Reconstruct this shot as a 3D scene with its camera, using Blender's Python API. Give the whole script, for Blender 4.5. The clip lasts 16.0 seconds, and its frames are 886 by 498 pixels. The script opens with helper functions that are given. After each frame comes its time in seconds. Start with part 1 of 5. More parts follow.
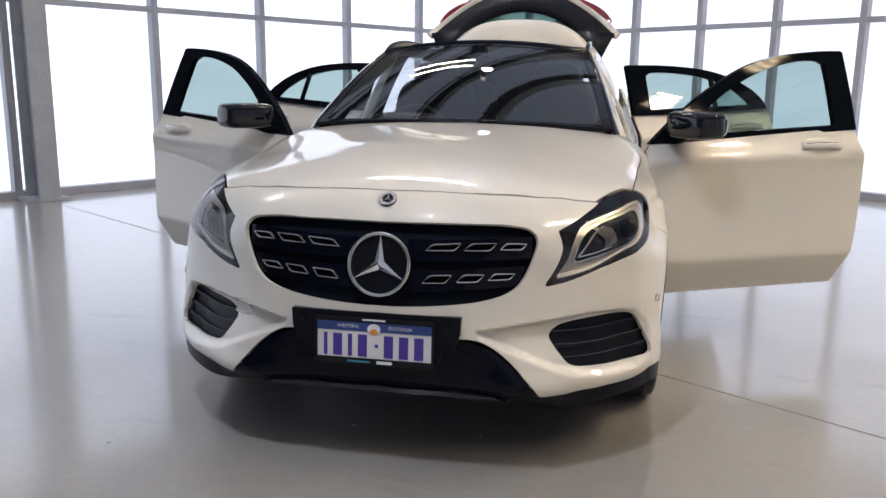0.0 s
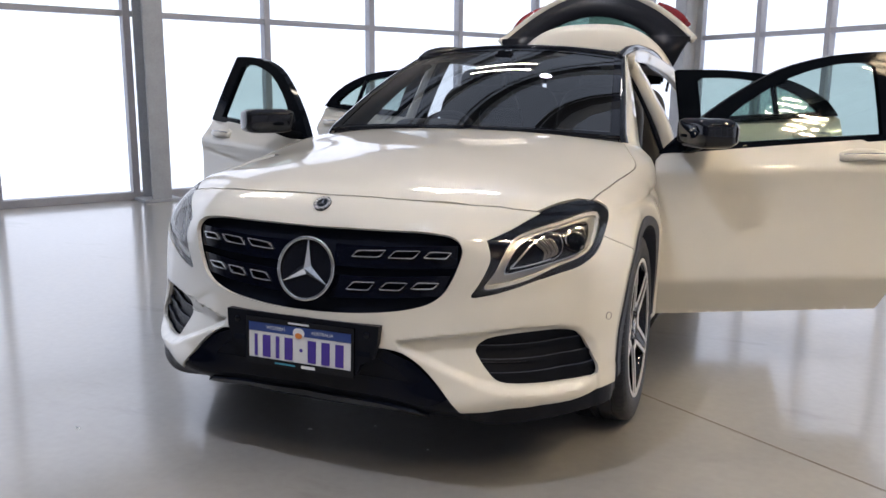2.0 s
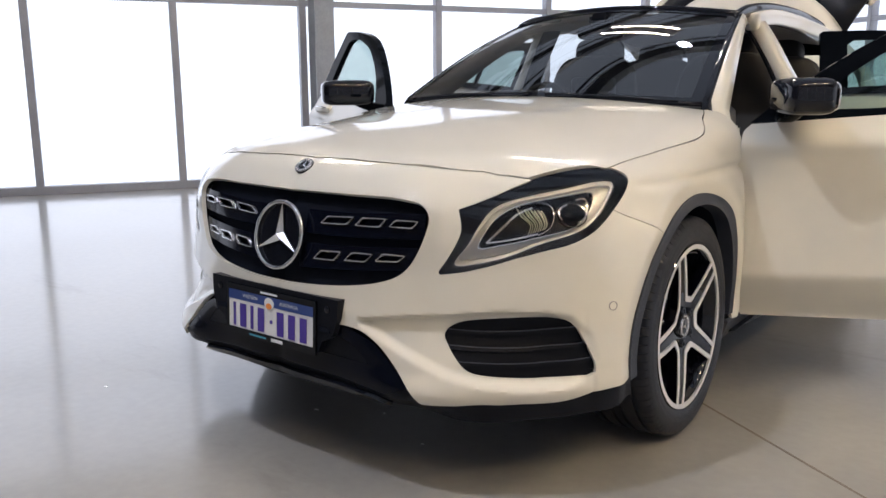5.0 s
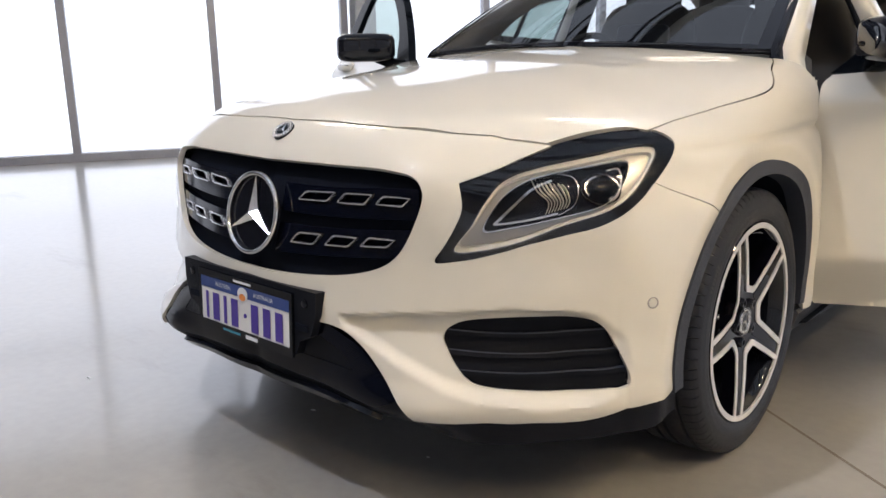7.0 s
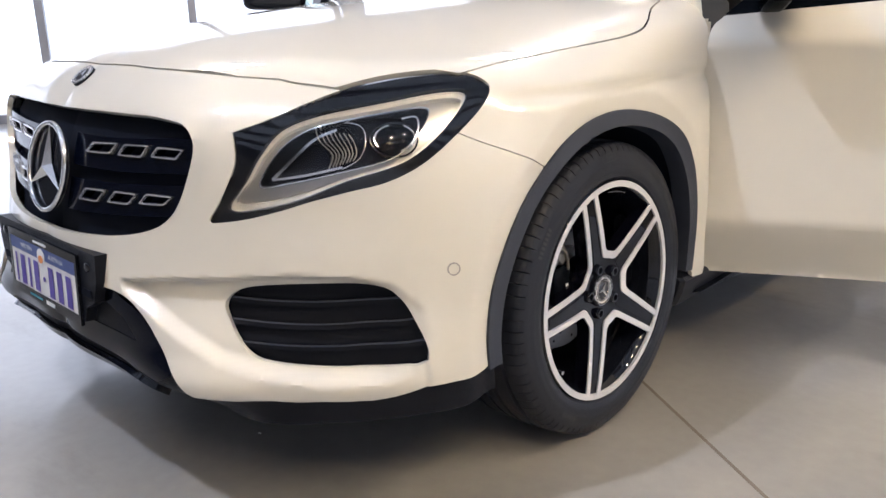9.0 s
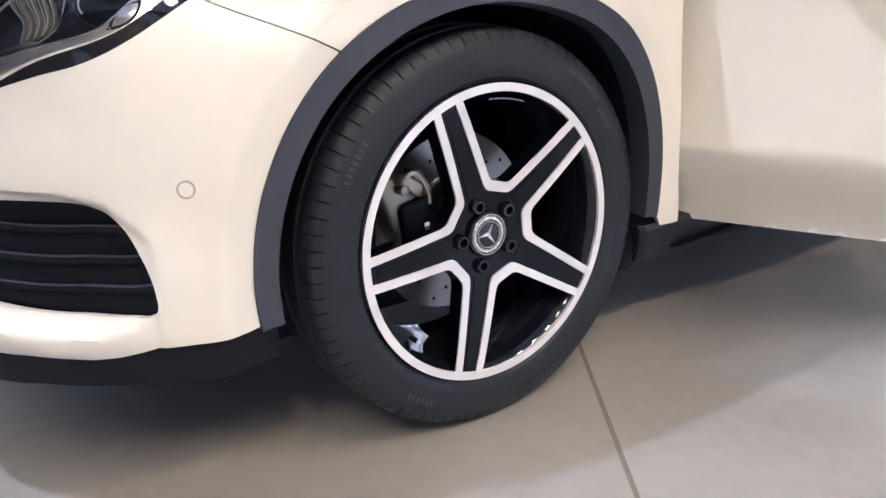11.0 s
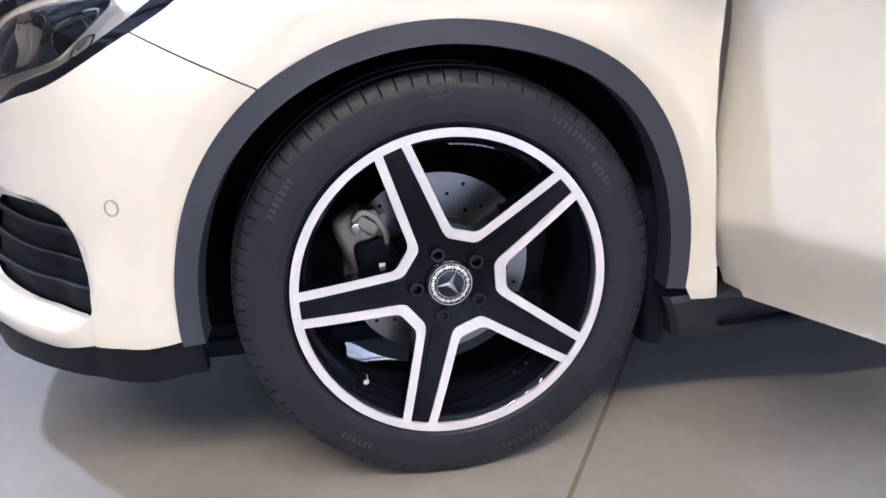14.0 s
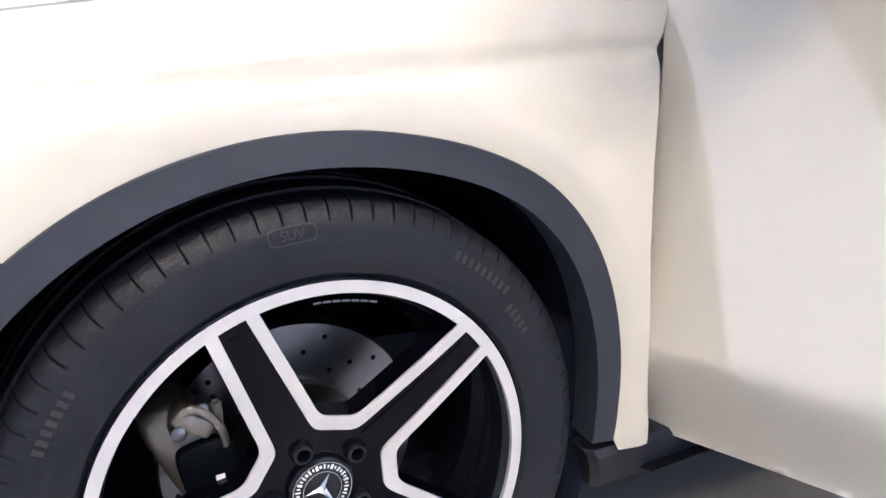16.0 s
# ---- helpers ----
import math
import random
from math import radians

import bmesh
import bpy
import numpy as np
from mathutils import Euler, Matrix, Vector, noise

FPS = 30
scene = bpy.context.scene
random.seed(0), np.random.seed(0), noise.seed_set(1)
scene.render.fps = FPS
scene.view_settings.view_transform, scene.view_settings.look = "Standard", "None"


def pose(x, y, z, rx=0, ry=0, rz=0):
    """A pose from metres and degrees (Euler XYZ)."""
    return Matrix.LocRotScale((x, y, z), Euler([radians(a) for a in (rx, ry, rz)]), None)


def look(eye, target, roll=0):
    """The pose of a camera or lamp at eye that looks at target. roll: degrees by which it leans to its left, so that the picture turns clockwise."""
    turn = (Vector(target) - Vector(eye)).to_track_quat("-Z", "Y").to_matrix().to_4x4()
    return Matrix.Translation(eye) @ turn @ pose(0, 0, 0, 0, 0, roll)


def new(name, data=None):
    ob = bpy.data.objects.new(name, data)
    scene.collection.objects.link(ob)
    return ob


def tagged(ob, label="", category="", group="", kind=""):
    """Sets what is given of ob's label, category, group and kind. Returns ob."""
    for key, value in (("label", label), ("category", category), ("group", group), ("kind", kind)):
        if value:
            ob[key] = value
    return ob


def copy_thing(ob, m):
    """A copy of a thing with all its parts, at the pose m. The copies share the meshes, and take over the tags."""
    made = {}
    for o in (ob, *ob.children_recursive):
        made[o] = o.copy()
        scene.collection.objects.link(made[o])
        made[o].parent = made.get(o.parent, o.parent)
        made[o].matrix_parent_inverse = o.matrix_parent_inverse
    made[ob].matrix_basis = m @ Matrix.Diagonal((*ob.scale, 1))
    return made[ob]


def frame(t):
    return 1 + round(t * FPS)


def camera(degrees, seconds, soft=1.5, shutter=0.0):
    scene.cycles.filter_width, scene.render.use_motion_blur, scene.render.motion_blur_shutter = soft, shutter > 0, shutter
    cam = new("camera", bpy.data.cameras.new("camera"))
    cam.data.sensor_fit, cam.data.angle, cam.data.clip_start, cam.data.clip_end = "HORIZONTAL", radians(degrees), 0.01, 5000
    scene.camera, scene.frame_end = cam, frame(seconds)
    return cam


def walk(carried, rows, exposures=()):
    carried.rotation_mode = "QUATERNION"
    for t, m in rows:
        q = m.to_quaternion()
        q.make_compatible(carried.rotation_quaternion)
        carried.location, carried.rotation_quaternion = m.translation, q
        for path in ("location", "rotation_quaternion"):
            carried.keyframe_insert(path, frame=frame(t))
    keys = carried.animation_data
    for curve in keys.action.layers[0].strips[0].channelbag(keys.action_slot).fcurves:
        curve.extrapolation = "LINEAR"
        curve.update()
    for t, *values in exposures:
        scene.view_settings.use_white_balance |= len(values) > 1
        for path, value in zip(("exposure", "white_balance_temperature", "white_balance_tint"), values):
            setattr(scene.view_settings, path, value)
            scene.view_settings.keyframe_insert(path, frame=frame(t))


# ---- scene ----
cam = camera(56.8, 16.0)
PATH = [
    (0, (0.683, -2.457, 1.244), (0.304, -0.535, 0.84), 0.7),
    (0.5, (0.814, -2.325, 1.236), (0.342, -0.425, 0.826), 0.6),
    (1, (0.967, -2.279, 1.244), (0.405, -0.404, 0.831), 0.6),
    (1.5, (1.18, -2.248, 1.247), (0.53, -0.4, 0.844), 0.6),
    (2, (1.343, -2.191, 1.233), (0.603, -0.373, 0.847), 0.5),
    (2.5, (1.453, -2.077, 1.213), (0.625, -0.294, 0.85), 0.4),
    (3, (1.625, -2.061, 1.226), (0.709, -0.317, 0.875), 0.6),
    (3.5, (1.794, -2.031, 1.215), (0.796, -0.334, 0.863), 0.4),
    (4, (1.835, -1.896, 1.168), (0.761, -0.249, 0.803), 0.3),
    (6.5, (1.732, -1.244, 1.072), (0.425, 0.202, 0.623), -0.8),
    (7, (1.674, -1.181, 1.062), (0.37, 0.257, 0.582), -1.0),
    (7.5, (1.641, -1.141, 1.06), (0.338, 0.292, 0.562), -1.0),
    (8, (1.688, -1.046, 1.063), (0.376, 0.373, 0.546), -1.3),
    (8.5, (1.827, -0.901, 1.027), (0.505, 0.511, 0.52), -1.4),
    (9, (1.903, -0.71, 0.997), (0.56, 0.66, 0.432), -1.2),
    (9.5, (1.885, -0.534, 0.914), (0.535, 0.829, 0.346), -1.2),
    (10, (1.896, -0.343, 0.852), (0.523, 0.972, 0.232), -1.4),
    (12.5, (2.104, 0.514, 0.814), (0.298, 1.005, 0.108), -2.4),
    (13, (2.126, 0.581, 0.824), (0.299, 0.988, 0.121), -2.4),
    (13.5, (2.134, 0.614, 0.843), (0.291, 0.966, 0.149), -2.2),
    (14, (2.122, 0.632, 0.86), (0.271, 0.973, 0.183), -2.0),
    (14.5, (2.091, 0.645, 0.882), (0.242, 1.023, 0.219), -1.9),
    (15, (2.004, 0.638, 0.899), (0.181, 1.119, 0.231), -1.7),
    (15.5, (1.846, 0.617, 0.896), (0.068, 1.269, 0.253), -1.6),
    (16, (1.672, 0.641, 0.936), (-0.013, 1.476, 0.253), -0.5),
]
walk(cam, [(t, look(eye, target, roll)) for t, eye, target, roll in PATH],
     exposures=[(0.0, -0.12, 6000, 18), (4.0, -0.10, 6050, 17), (7.0, 0.10, 6250, 17), (9.5, 0.46, 5750, 19), (12.5, 0.96, 5350, 23), (16.0, 0.82, 5220, 21)])

# ---------------------------------------------------------------- light
world = bpy.data.worlds.new("world")
scene.world = world
world.use_nodes = True
wn = world.node_tree
sky = wn.nodes.new("ShaderNodeTexSky")
sky.sky_type, sky.sun_disc = "NISHITA", False
sky.sun_elevation, sky.sun_rotation = radians(40), radians(300)
wn.links.new(sky.outputs[0], wn.nodes["Background"].inputs[0])
wn.nodes["Background"].inputs[1].default_value = 0.10
DAYLIGHT = 1.5          # glow of the day behind the frosted glass
TUBES = 450.0            # glow of the ceiling tubes
HIGH_BAY = 1650.0        # glow of the round high-bay lamp before the car
HIGH_BAY_REAR = 400.0   # glow of its older twin behind the car


# ---------------------------------------------------------------- materials
def material(name, color, rough=0.5, metal=0.0, vary=0.06, scale=6.0, bump=0.0, bump_scale=60.0, coat=0.0, spec=0.5, stretch=(1, 1, 1), rvary=0.25):
    """Principled surface with two scales of colour variation, roughness variation and fine relief."""
    m = bpy.data.materials.new(name)
    m.use_nodes = True
    n, l = m.node_tree.nodes, m.node_tree.links
    b = n["Principled BSDF"]
    b.inputs["Roughness"].default_value, b.inputs["Metallic"].default_value = rough, metal
    b.inputs["Coat Weight"].default_value, b.inputs["Coat Roughness"].default_value = coat, 0.03
    b.inputs["Specular IOR Level"].default_value = spec
    co = n.new("ShaderNodeTexCoord")
    mp = n.new("ShaderNodeMapping")
    mp.inputs["Scale"].default_value = stretch
    l.new(co.outputs["Object"], mp.inputs[0])
    big, small = n.new("ShaderNodeTexNoise"), n.new("ShaderNodeTexNoise")
    big.inputs["Scale"].default_value, small.inputs["Scale"].default_value = scale, scale * 9
    big.inputs["Detail"].default_value = small.inputs["Detail"].default_value = 5
    l.new(mp.outputs[0], big.inputs[0]), l.new(mp.outputs[0], small.inputs[0])
    mix = n.new("ShaderNodeMix")
    mix.data_type = "FLOAT"
    mix.inputs["Factor"].default_value = 0.4
    l.new(big.outputs[0], mix.inputs["A"]), l.new(small.outputs[0], mix.inputs["B"])
    ramp = n.new("ShaderNodeValToRGB")
    lo, hi = ramp.color_ramp.elements
    lo.position, hi.position = 0.3, 0.7
    lo.color = (*[max(0, c * (1 - vary)) for c in color], 1)
    hi.color = (*[min(1, c * (1 + vary)) for c in color], 1)
    l.new(mix.outputs[0], ramp.inputs[0]), l.new(ramp.outputs[0], b.inputs["Base Color"])
    rr = n.new("ShaderNodeMapRange")
    rr.inputs["To Min"].default_value, rr.inputs["To Max"].default_value = max(0.0, rough - rvary * rough), min(1, rough + rvary * rough)
    l.new(mix.outputs[0], rr.inputs[0]), l.new(rr.outputs[0], b.inputs["Roughness"])
    if bump:
        bt, bp = n.new("ShaderNodeTexNoise"), n.new("ShaderNodeBump")
        bt.inputs["Scale"].default_value = bump_scale
        bp.inputs["Strength"].default_value, bp.inputs["Distance"].default_value = bump, 0.004
        l.new(mp.outputs[0], bt.inputs[0]), l.new(bt.outputs[0], bp.inputs["Height"]), l.new(bp.outputs[0], b.inputs["Normal"])
    return m


def glass(name, tint, see, rough=0.02, ior=1.5):
    """A thin pane: lets light through with a tint, mirrors the rest."""
    m = bpy.data.materials.new(name)
    m.use_nodes = True
    n, l = m.node_tree.nodes, m.node_tree.links
    n.remove(n["Principled BSDF"])
    tr, gl, mx, fr = (n.new("ShaderNodeBsdfTransparent"), n.new("ShaderNodeBsdfGlossy"), n.new("ShaderNodeMixShader"), n.new("ShaderNodeFresnel"))
    tr.inputs[0].default_value = (*[c * see for c in tint], 1)
    gl.inputs["Roughness"].default_value = rough
    fr.inputs[0].default_value = ior
    l.new(fr.outputs[0], mx.inputs[0]), l.new(tr.outputs[0], mx.inputs[1]), l.new(gl.outputs[0], mx.inputs[2])
    l.new(mx.outputs[0], n["Material Output"].inputs[0])
    return m


def glowing(name, color, strength, bands=0.0):
    m = bpy.data.materials.new(name)
    m.use_nodes = True
    n, l = m.node_tree.nodes, m.node_tree.links
    n.remove(n["Principled BSDF"])
    e = n.new("ShaderNodeEmission")
    e.inputs[0].default_value, e.inputs[1].default_value = (*color, 1), strength
    l.new(e.outputs[0], n["Material Output"].inputs[0])
    if bands:
        co, mp, t = n.new("ShaderNodeTexCoord"), n.new("ShaderNodeMapping"), n.new("ShaderNodeTexNoise")
        mp.inputs["Scale"].default_value = (0.25, 0.25, 2.2)
        t.inputs["Scale"].default_value, t.inputs["Detail"].default_value = 1.0, 3
        r = n.new("ShaderNodeMapRange")
        r.inputs["From Min"].default_value, r.inputs["From Max"].default_value = 0.3, 0.7
        r.inputs["To Min"].default_value, r.inputs["To Max"].default_value = strength * (1 - bands), strength * (1 + bands)
        l.new(co.outputs["Object"], mp.inputs[0]), l.new(mp.outputs[0], t.inputs[0]), l.new(t.outputs[0], r.inputs[0]), l.new(r.outputs[0], e.inputs[1])
    return m


paint = material("pearl_white_paint", (0.640, 0.615, 0.545), 0.30, 0.0, 0.006, 2, coat=1.0, spec=0.12, rvary=0.02)
black_gloss = material("gloss_black", (0.005, 0.006, 0.010), 0.035, 0, 0.3, 9, spec=0.45)
black_plastic = material("black_plastic", (0.007, 0.008, 0.012), 0.40, 0, 0.15, 14, 0.15, 700, spec=0.12)
grey_trim = material("charcoal_trim", (0.026, 0.032, 0.049), 0.55, 0, 0.12, 10, 0.25, 900)
black_satin = material("satin_black", (0.003, 0.004, 0.006), 0.05, 0, 0.2, 20, spec=0.03)
sill_dark = material("sill_plastic", (0.014, 0.017, 0.026), 0.42, 0, 0.12, 10, 0.15, 900, spec=0.4)
rubber_mark = material("rubber_lettering", (0.030, 0.030, 0.034), 0.6, 0, 0.1, 30)
# For real liners, and for the dark backing that stands in for shade.
dark_void = material("dark_liner_and_backing", (0.007, 0.009, 0.016), 0.8, 0, 0.3, 8, spec=0.08)
rubber = material("tyre_rubber", (0.012, 0.014, 0.021), 0.46, 0, 0.25, 18, 0.2, 400, spec=0.27)
chrome = material("chrome", (0.82, 0.82, 0.83), 0.16, 1.0, 0.03, 9)
machined = material("machined_alloy", (0.64, 0.64, 0.67), 0.34, 0.25, 0.06, 25, 0.05, 900)
disc_steel = material("brake_steel", (0.20, 0.20, 0.21), 0.32, 1.0, 0.12, 20)
cast_alloy = material("cast_caliper", (0.24, 0.225, 0.20), 0.42, 0.7, 0.15, 30, 0.12, 300)
lamp_silver = material("lamp_reflector", (0.50, 0.49, 0.47), 0.30, 0.80, 0.05, 12)
lamp_white = material("light_guide", (0.74, 0.73, 0.69), 0.30, 0.10, 0.08, 9, coat=0.4)
spoke_black = material("spoke_black", (0.002, 0.002, 0.005), 0.06, 0, 0.3, 9, spec=0.16)
bright_trim = material("bright_trim", (0.80, 0.80, 0.82), 0.22, 0.75, 0.03, 9)
grille_black = material("grille_black", (0.002, 0.003, 0.008), 0.12, 0, 0.3, 9, spec=0.22)
upholstery = material("dark_upholstery", (0.018, 0.018, 0.02), 0.6, 0, 0.2, 12, 0.3, 300)
headlining = material("grey_headlining", (0.30, 0.29, 0.28), 0.9, 0, 0.08, 10)
tail_red = material("red_lamp_plastic", (0.20, 0.006, 0.008), 0.12, 0, 0.1, 20, coat=1.0)
windscreen_glass = glass("windscreen_glass", (0.86, 0.92, 0.94), 0.76, ior=2.25)
door_glass = glass("green_tinted_glass", (0.72, 0.93, 0.87), 0.50)
lamp_glass = glass("clear_lens", (0.97, 0.97, 0.97), 0.96)
plate_white = material("plate_white", (0.74, 0.74, 0.74), 0.4, 0, 0.03, 20)
plate_blue = material("plate_blue", (0.03, 0.06, 0.22), 0.4, 0, 0.06, 20)
ink_blue = material("ink_blue", (0.07, 0.04, 0.30), 0.4, 0, 0.06, 20)
ink_white = material("ink_white", (0.8, 0.8, 0.8), 0.5, 0, 0.03, 20)
ink_orange = material("ink_orange", (0.75, 0.25, 0.05), 0.5, 0, 0.05, 20)
ink_teal = material("ink_teal", (0.05, 0.25, 0.35), 0.5, 0, 0.05, 20)
column_grey = material("column_grey", (0.33, 0.35, 0.38), 0.5, 0.0, 0.15, 5, 0.3, 60)
truss_dark = material("dark_steel", (0.03, 0.032, 0.036), 0.6, 0, 0.2, 5)
steel_grey = material("painted_steel", (0.16, 0.17, 0.19), 0.55, 0.0, 0.25, 5, 0.3, 60)
mullion_grey = material("mullion_grey", (0.34, 0.35, 0.39), 0.45, 0.2, 0.10, 4)
joint_mat = material("joint_grey", (0.17, 0.145, 0.12), 0.7, 0, 0.2, 12)
upper_wall = material("upper_wall", (0.36, 0.37, 0.39), 0.85, 0, 0.08, 1.5, 0.1, 40)
wall_grey = material("wall_grey", (0.12, 0.12, 0.125), 0.85, 0, 0.08, 1.5, 0.1, 40)
roof_grey = material("roof_sheet", (0.80, 0.82, 0.85), 0.8, 0, 0.15, 2)
day = glowing("daylight", (0.89, 0.945, 1.0), DAYLIGHT, 0.05)
day_west = glowing("daylight_west", (0.89, 0.945, 1.0), DAYLIGHT * 1.1, 0.05)
day_south = glowing("daylight_south", (0.94, 0.965, 1.0), DAYLIGHT * 0.26, 0.04)
roof_glow = glowing("roof_daylight", (0.78, 0.88, 1.0), DAYLIGHT * 0.33)
tube_glow = glowing("tube_glow", (1.0, 0.78, 0.45), TUBES)
tube_glow_old = glowing("tube_glow_old", (1.0, 0.88, 0.66), TUBES * 0.30)
bay_glow = glowing("bay_glow", (0.90, 0.945, 1.0), HIGH_BAY)
bay_glow_rear = glowing("bay_glow_rear", (0.96, 0.97, 1.0), HIGH_BAY_REAR)
pane_glass = glass("frosted_pane", (1, 1, 1), 0.97, 0.3, 1.08)


# ---------------------------------------------------------------- mesh helpers
def part(name, verts, faces, mat, parent=None, label="", smooth=True):
    me = bpy.data.meshes.new(name)
    me.from_pydata([tuple(map(float, v)) for v in verts], [], [tuple(map(int, q)) for q in faces])
    me.materials.append(mat)
    if smooth:
        me.polygons.foreach_set("use_smooth", [True] * len(me.polygons))
    me.update()
    ob = new(name, me)
    ob.parent = parent
    return tagged(ob, label) if label else ob


def sharp(ob, degrees=35):
    """Smooth shading that keeps hard edges hard."""
    me = ob.data
    bm = bmesh.new()
    bm.from_mesh(me)
    for e in bm.edges:
        e.smooth = len(e.link_faces) == 2 and e.calc_face_angle(0) < radians(degrees)
    for q in bm.faces:
        q.smooth = True
    bm.to_mesh(me)
    bm.free()
    return ob


def box(name, lo, hi, mat, parent=None, label="", bevel=0.0, m=None):
    bm = bmesh.new()
    bmesh.ops.create_cube(bm, size=1)
    lo, hi = Vector(lo), Vector(hi)
    for v in bm.verts:
        v.co = Vector(((lo + hi) / 2)[i] + v.co[i] * (hi - lo)[i] for i in range(3))
    if bevel:
        bmesh.ops.bevel(bm, geom=bm.edges[:], offset=bevel, segments=2, affect="EDGES")
    if m is not None:
        bm.transform(m)
    me = bpy.data.meshes.new(name)
    bm.to_mesh(me)
    bm.free()
    me.materials.append(mat)
    ob = new(name, me)
    ob.parent = parent
    return tagged(ob, label) if label else ob


def rounded(name, centre, size, mat, parent=None, label="", e=0.45, m=None, n=14):
    """A soft-cornered block (superellipsoid)."""
    vs, fs = [], []
    pw = lambda c: math.copysign(abs(c) ** e, c)
    for i in range(n + 1):
        t = -math.pi / 2 + math.pi * i / n
        for j in range(2 * n):
            p = 2 * math.pi * j / (2 * n)
            v = Vector((pw(math.cos(t)) * pw(math.cos(p)) * size[0] / 2, pw(math.cos(t)) * pw(math.sin(p)) * size[1] / 2, pw(math.sin(t)) * size[2] / 2))
            vs.append((m @ v if m is not None else v) + Vector(centre))
    for i in range(n):
        for j in range(2 * n):
            k = (j + 1) % (2 * n)
            fs.append((i * 2 * n + j, i * 2 * n + k, (i + 1) * 2 * n + k, (i + 1) * 2 * n + j))
    return part(name, vs, fs, mat, parent, label)


def curve_points(ctrl, per=10, closed=False):
    """Catmull-Rom through control points of any dimension."""
    c = np.array(ctrl, float)
    n = len(c)
    out = []
    for i in range(n if closed else n - 1):
        p0, p1, p2, p3 = (c[(i + k) % n] if closed else c[min(max(i + k, 0), n - 1)] for k in (-1, 0, 1, 2))
        for t in np.arange(per) / per:
            out.append(0.5 * ((2 * p1) + (p2 - p0) * t + (2 * p0 - 5 * p1 + 4 * p2 - p3) * t ** 2 + (3 * p1 - p0 - 3 * p2 + p3) * t ** 3))
    if not closed:
        out.append(c[-1])
    return np.array(out)


def sweep(name, path, w, h, mat, parent=None, label="", up=(0, 0, 1), e=0.5, n=12, closed=False):
    """A bar of rounded section w x h along a path; w, h may be lists along it."""
    p = np.array(path, float)
    m = len(p)
    w, h = np.broadcast_to(w, m), np.broadcast_to(h, m)
    tan = (np.roll(p, -1, 0) - np.roll(p, 1, 0)) if closed else np.gradient(p, axis=0)
    vs, fs = [], []
    for i in range(m):
        t = tan[i] / np.linalg.norm(tan[i])
        s = np.cross(t, up)
        s = s / (np.linalg.norm(s) + 1e-9)
        u = np.cross(s, t)
        for j in range(n):
            q = 2 * math.pi * (j + 0.5) / n
            c, d = math.cos(q), math.sin(q)
            vs.append(p[i] + s * math.copysign(abs(c) ** e, c) * w[i] / 2 + u * math.copysign(abs(d) ** e, d) * h[i] / 2)
    for i in range(m if closed else m - 1):
        k = (i + 1) % m
        for j in range(n):
            fs.append((i * n + j, i * n + (j + 1) % n, k * n + (j + 1) % n, k * n + j))
    if not closed:
        fs += [tuple(range(n))[::-1], tuple((m - 1) * n + j for j in range(n))]
    return part(name, vs, fs, mat, parent, label)


def inside(poly, pts):
    x, y = pts[:, 0], pts[:, 1]
    c = np.zeros(len(pts), bool)
    q = np.roll(poly, 1, 0)
    for (x1, y1), (x2, y2) in zip(poly, q):
        if y1 != y2:
            c ^= ((y1 > y) != (y2 > y)) & (x < (x2 - x1) * (y - y1) / (y2 - y1) + x1)
    return c


def resample(poly, step):
    poly = np.array(poly, float)
    out = []
    for a, b in zip(poly, np.roll(poly, -1, 0)):
        k = max(1, int(np.linalg.norm(b - a) / step))
        out += [a + (b - a) * i / k for i in range(k)]
    return np.array(out)


def flat_region(outline, holes=(), step=0.012):
    """Triangles of a plane region with holes."""
    from mathutils.geometry import delaunay_2d_cdt
    loops = [resample(o, step) for o in (outline, *holes)]
    lo, hi = loops[0].min(0), loops[0].max(0)
    gx, gy = np.meshgrid(np.arange(lo[0] + step / 2, hi[0], step), np.arange(lo[1] + step / 2, hi[1], step * 0.87))
    gx[::2] += step / 2
    g = np.stack([gx.ravel(), gy.ravel()], -1)
    g = g[inside(loops[0], g)]
    for lp in loops:
        d = np.full(len(g), 9.0)
        for q in lp:
            d = np.minimum(d, np.hypot(g[:, 0] - q[0], g[:, 1] - q[1]))
        g = g[d > step * 0.55]
    for lp in loops[1:]:
        g = g[~inside(lp, g)]
    pts, edges = [], []
    for lp in loops:
        k = len(pts)
        pts += [tuple(q) for q in lp]
        edges += [(k + i, k + (i + 1) % len(lp)) for i in range(len(lp))]
    pts += [tuple(q) for q in g]
    v, _, f, *_ = delaunay_2d_cdt([Vector(q) for q in pts], edges, [], 0, 1e-5)
    v = np.array([tuple(q) for q in v])
    f = np.array([q for q in f if len(q) == 3])
    c = v[f].mean(1)
    keep = inside(loops[0], c)
    for lp in loops[1:]:
        keep &= ~inside(lp, c)
    f = f[keep]
    used = np.unique(f)
    back = np.zeros(len(v), int)
    back[used] = np.arange(len(used))
    return v[used], back[f]


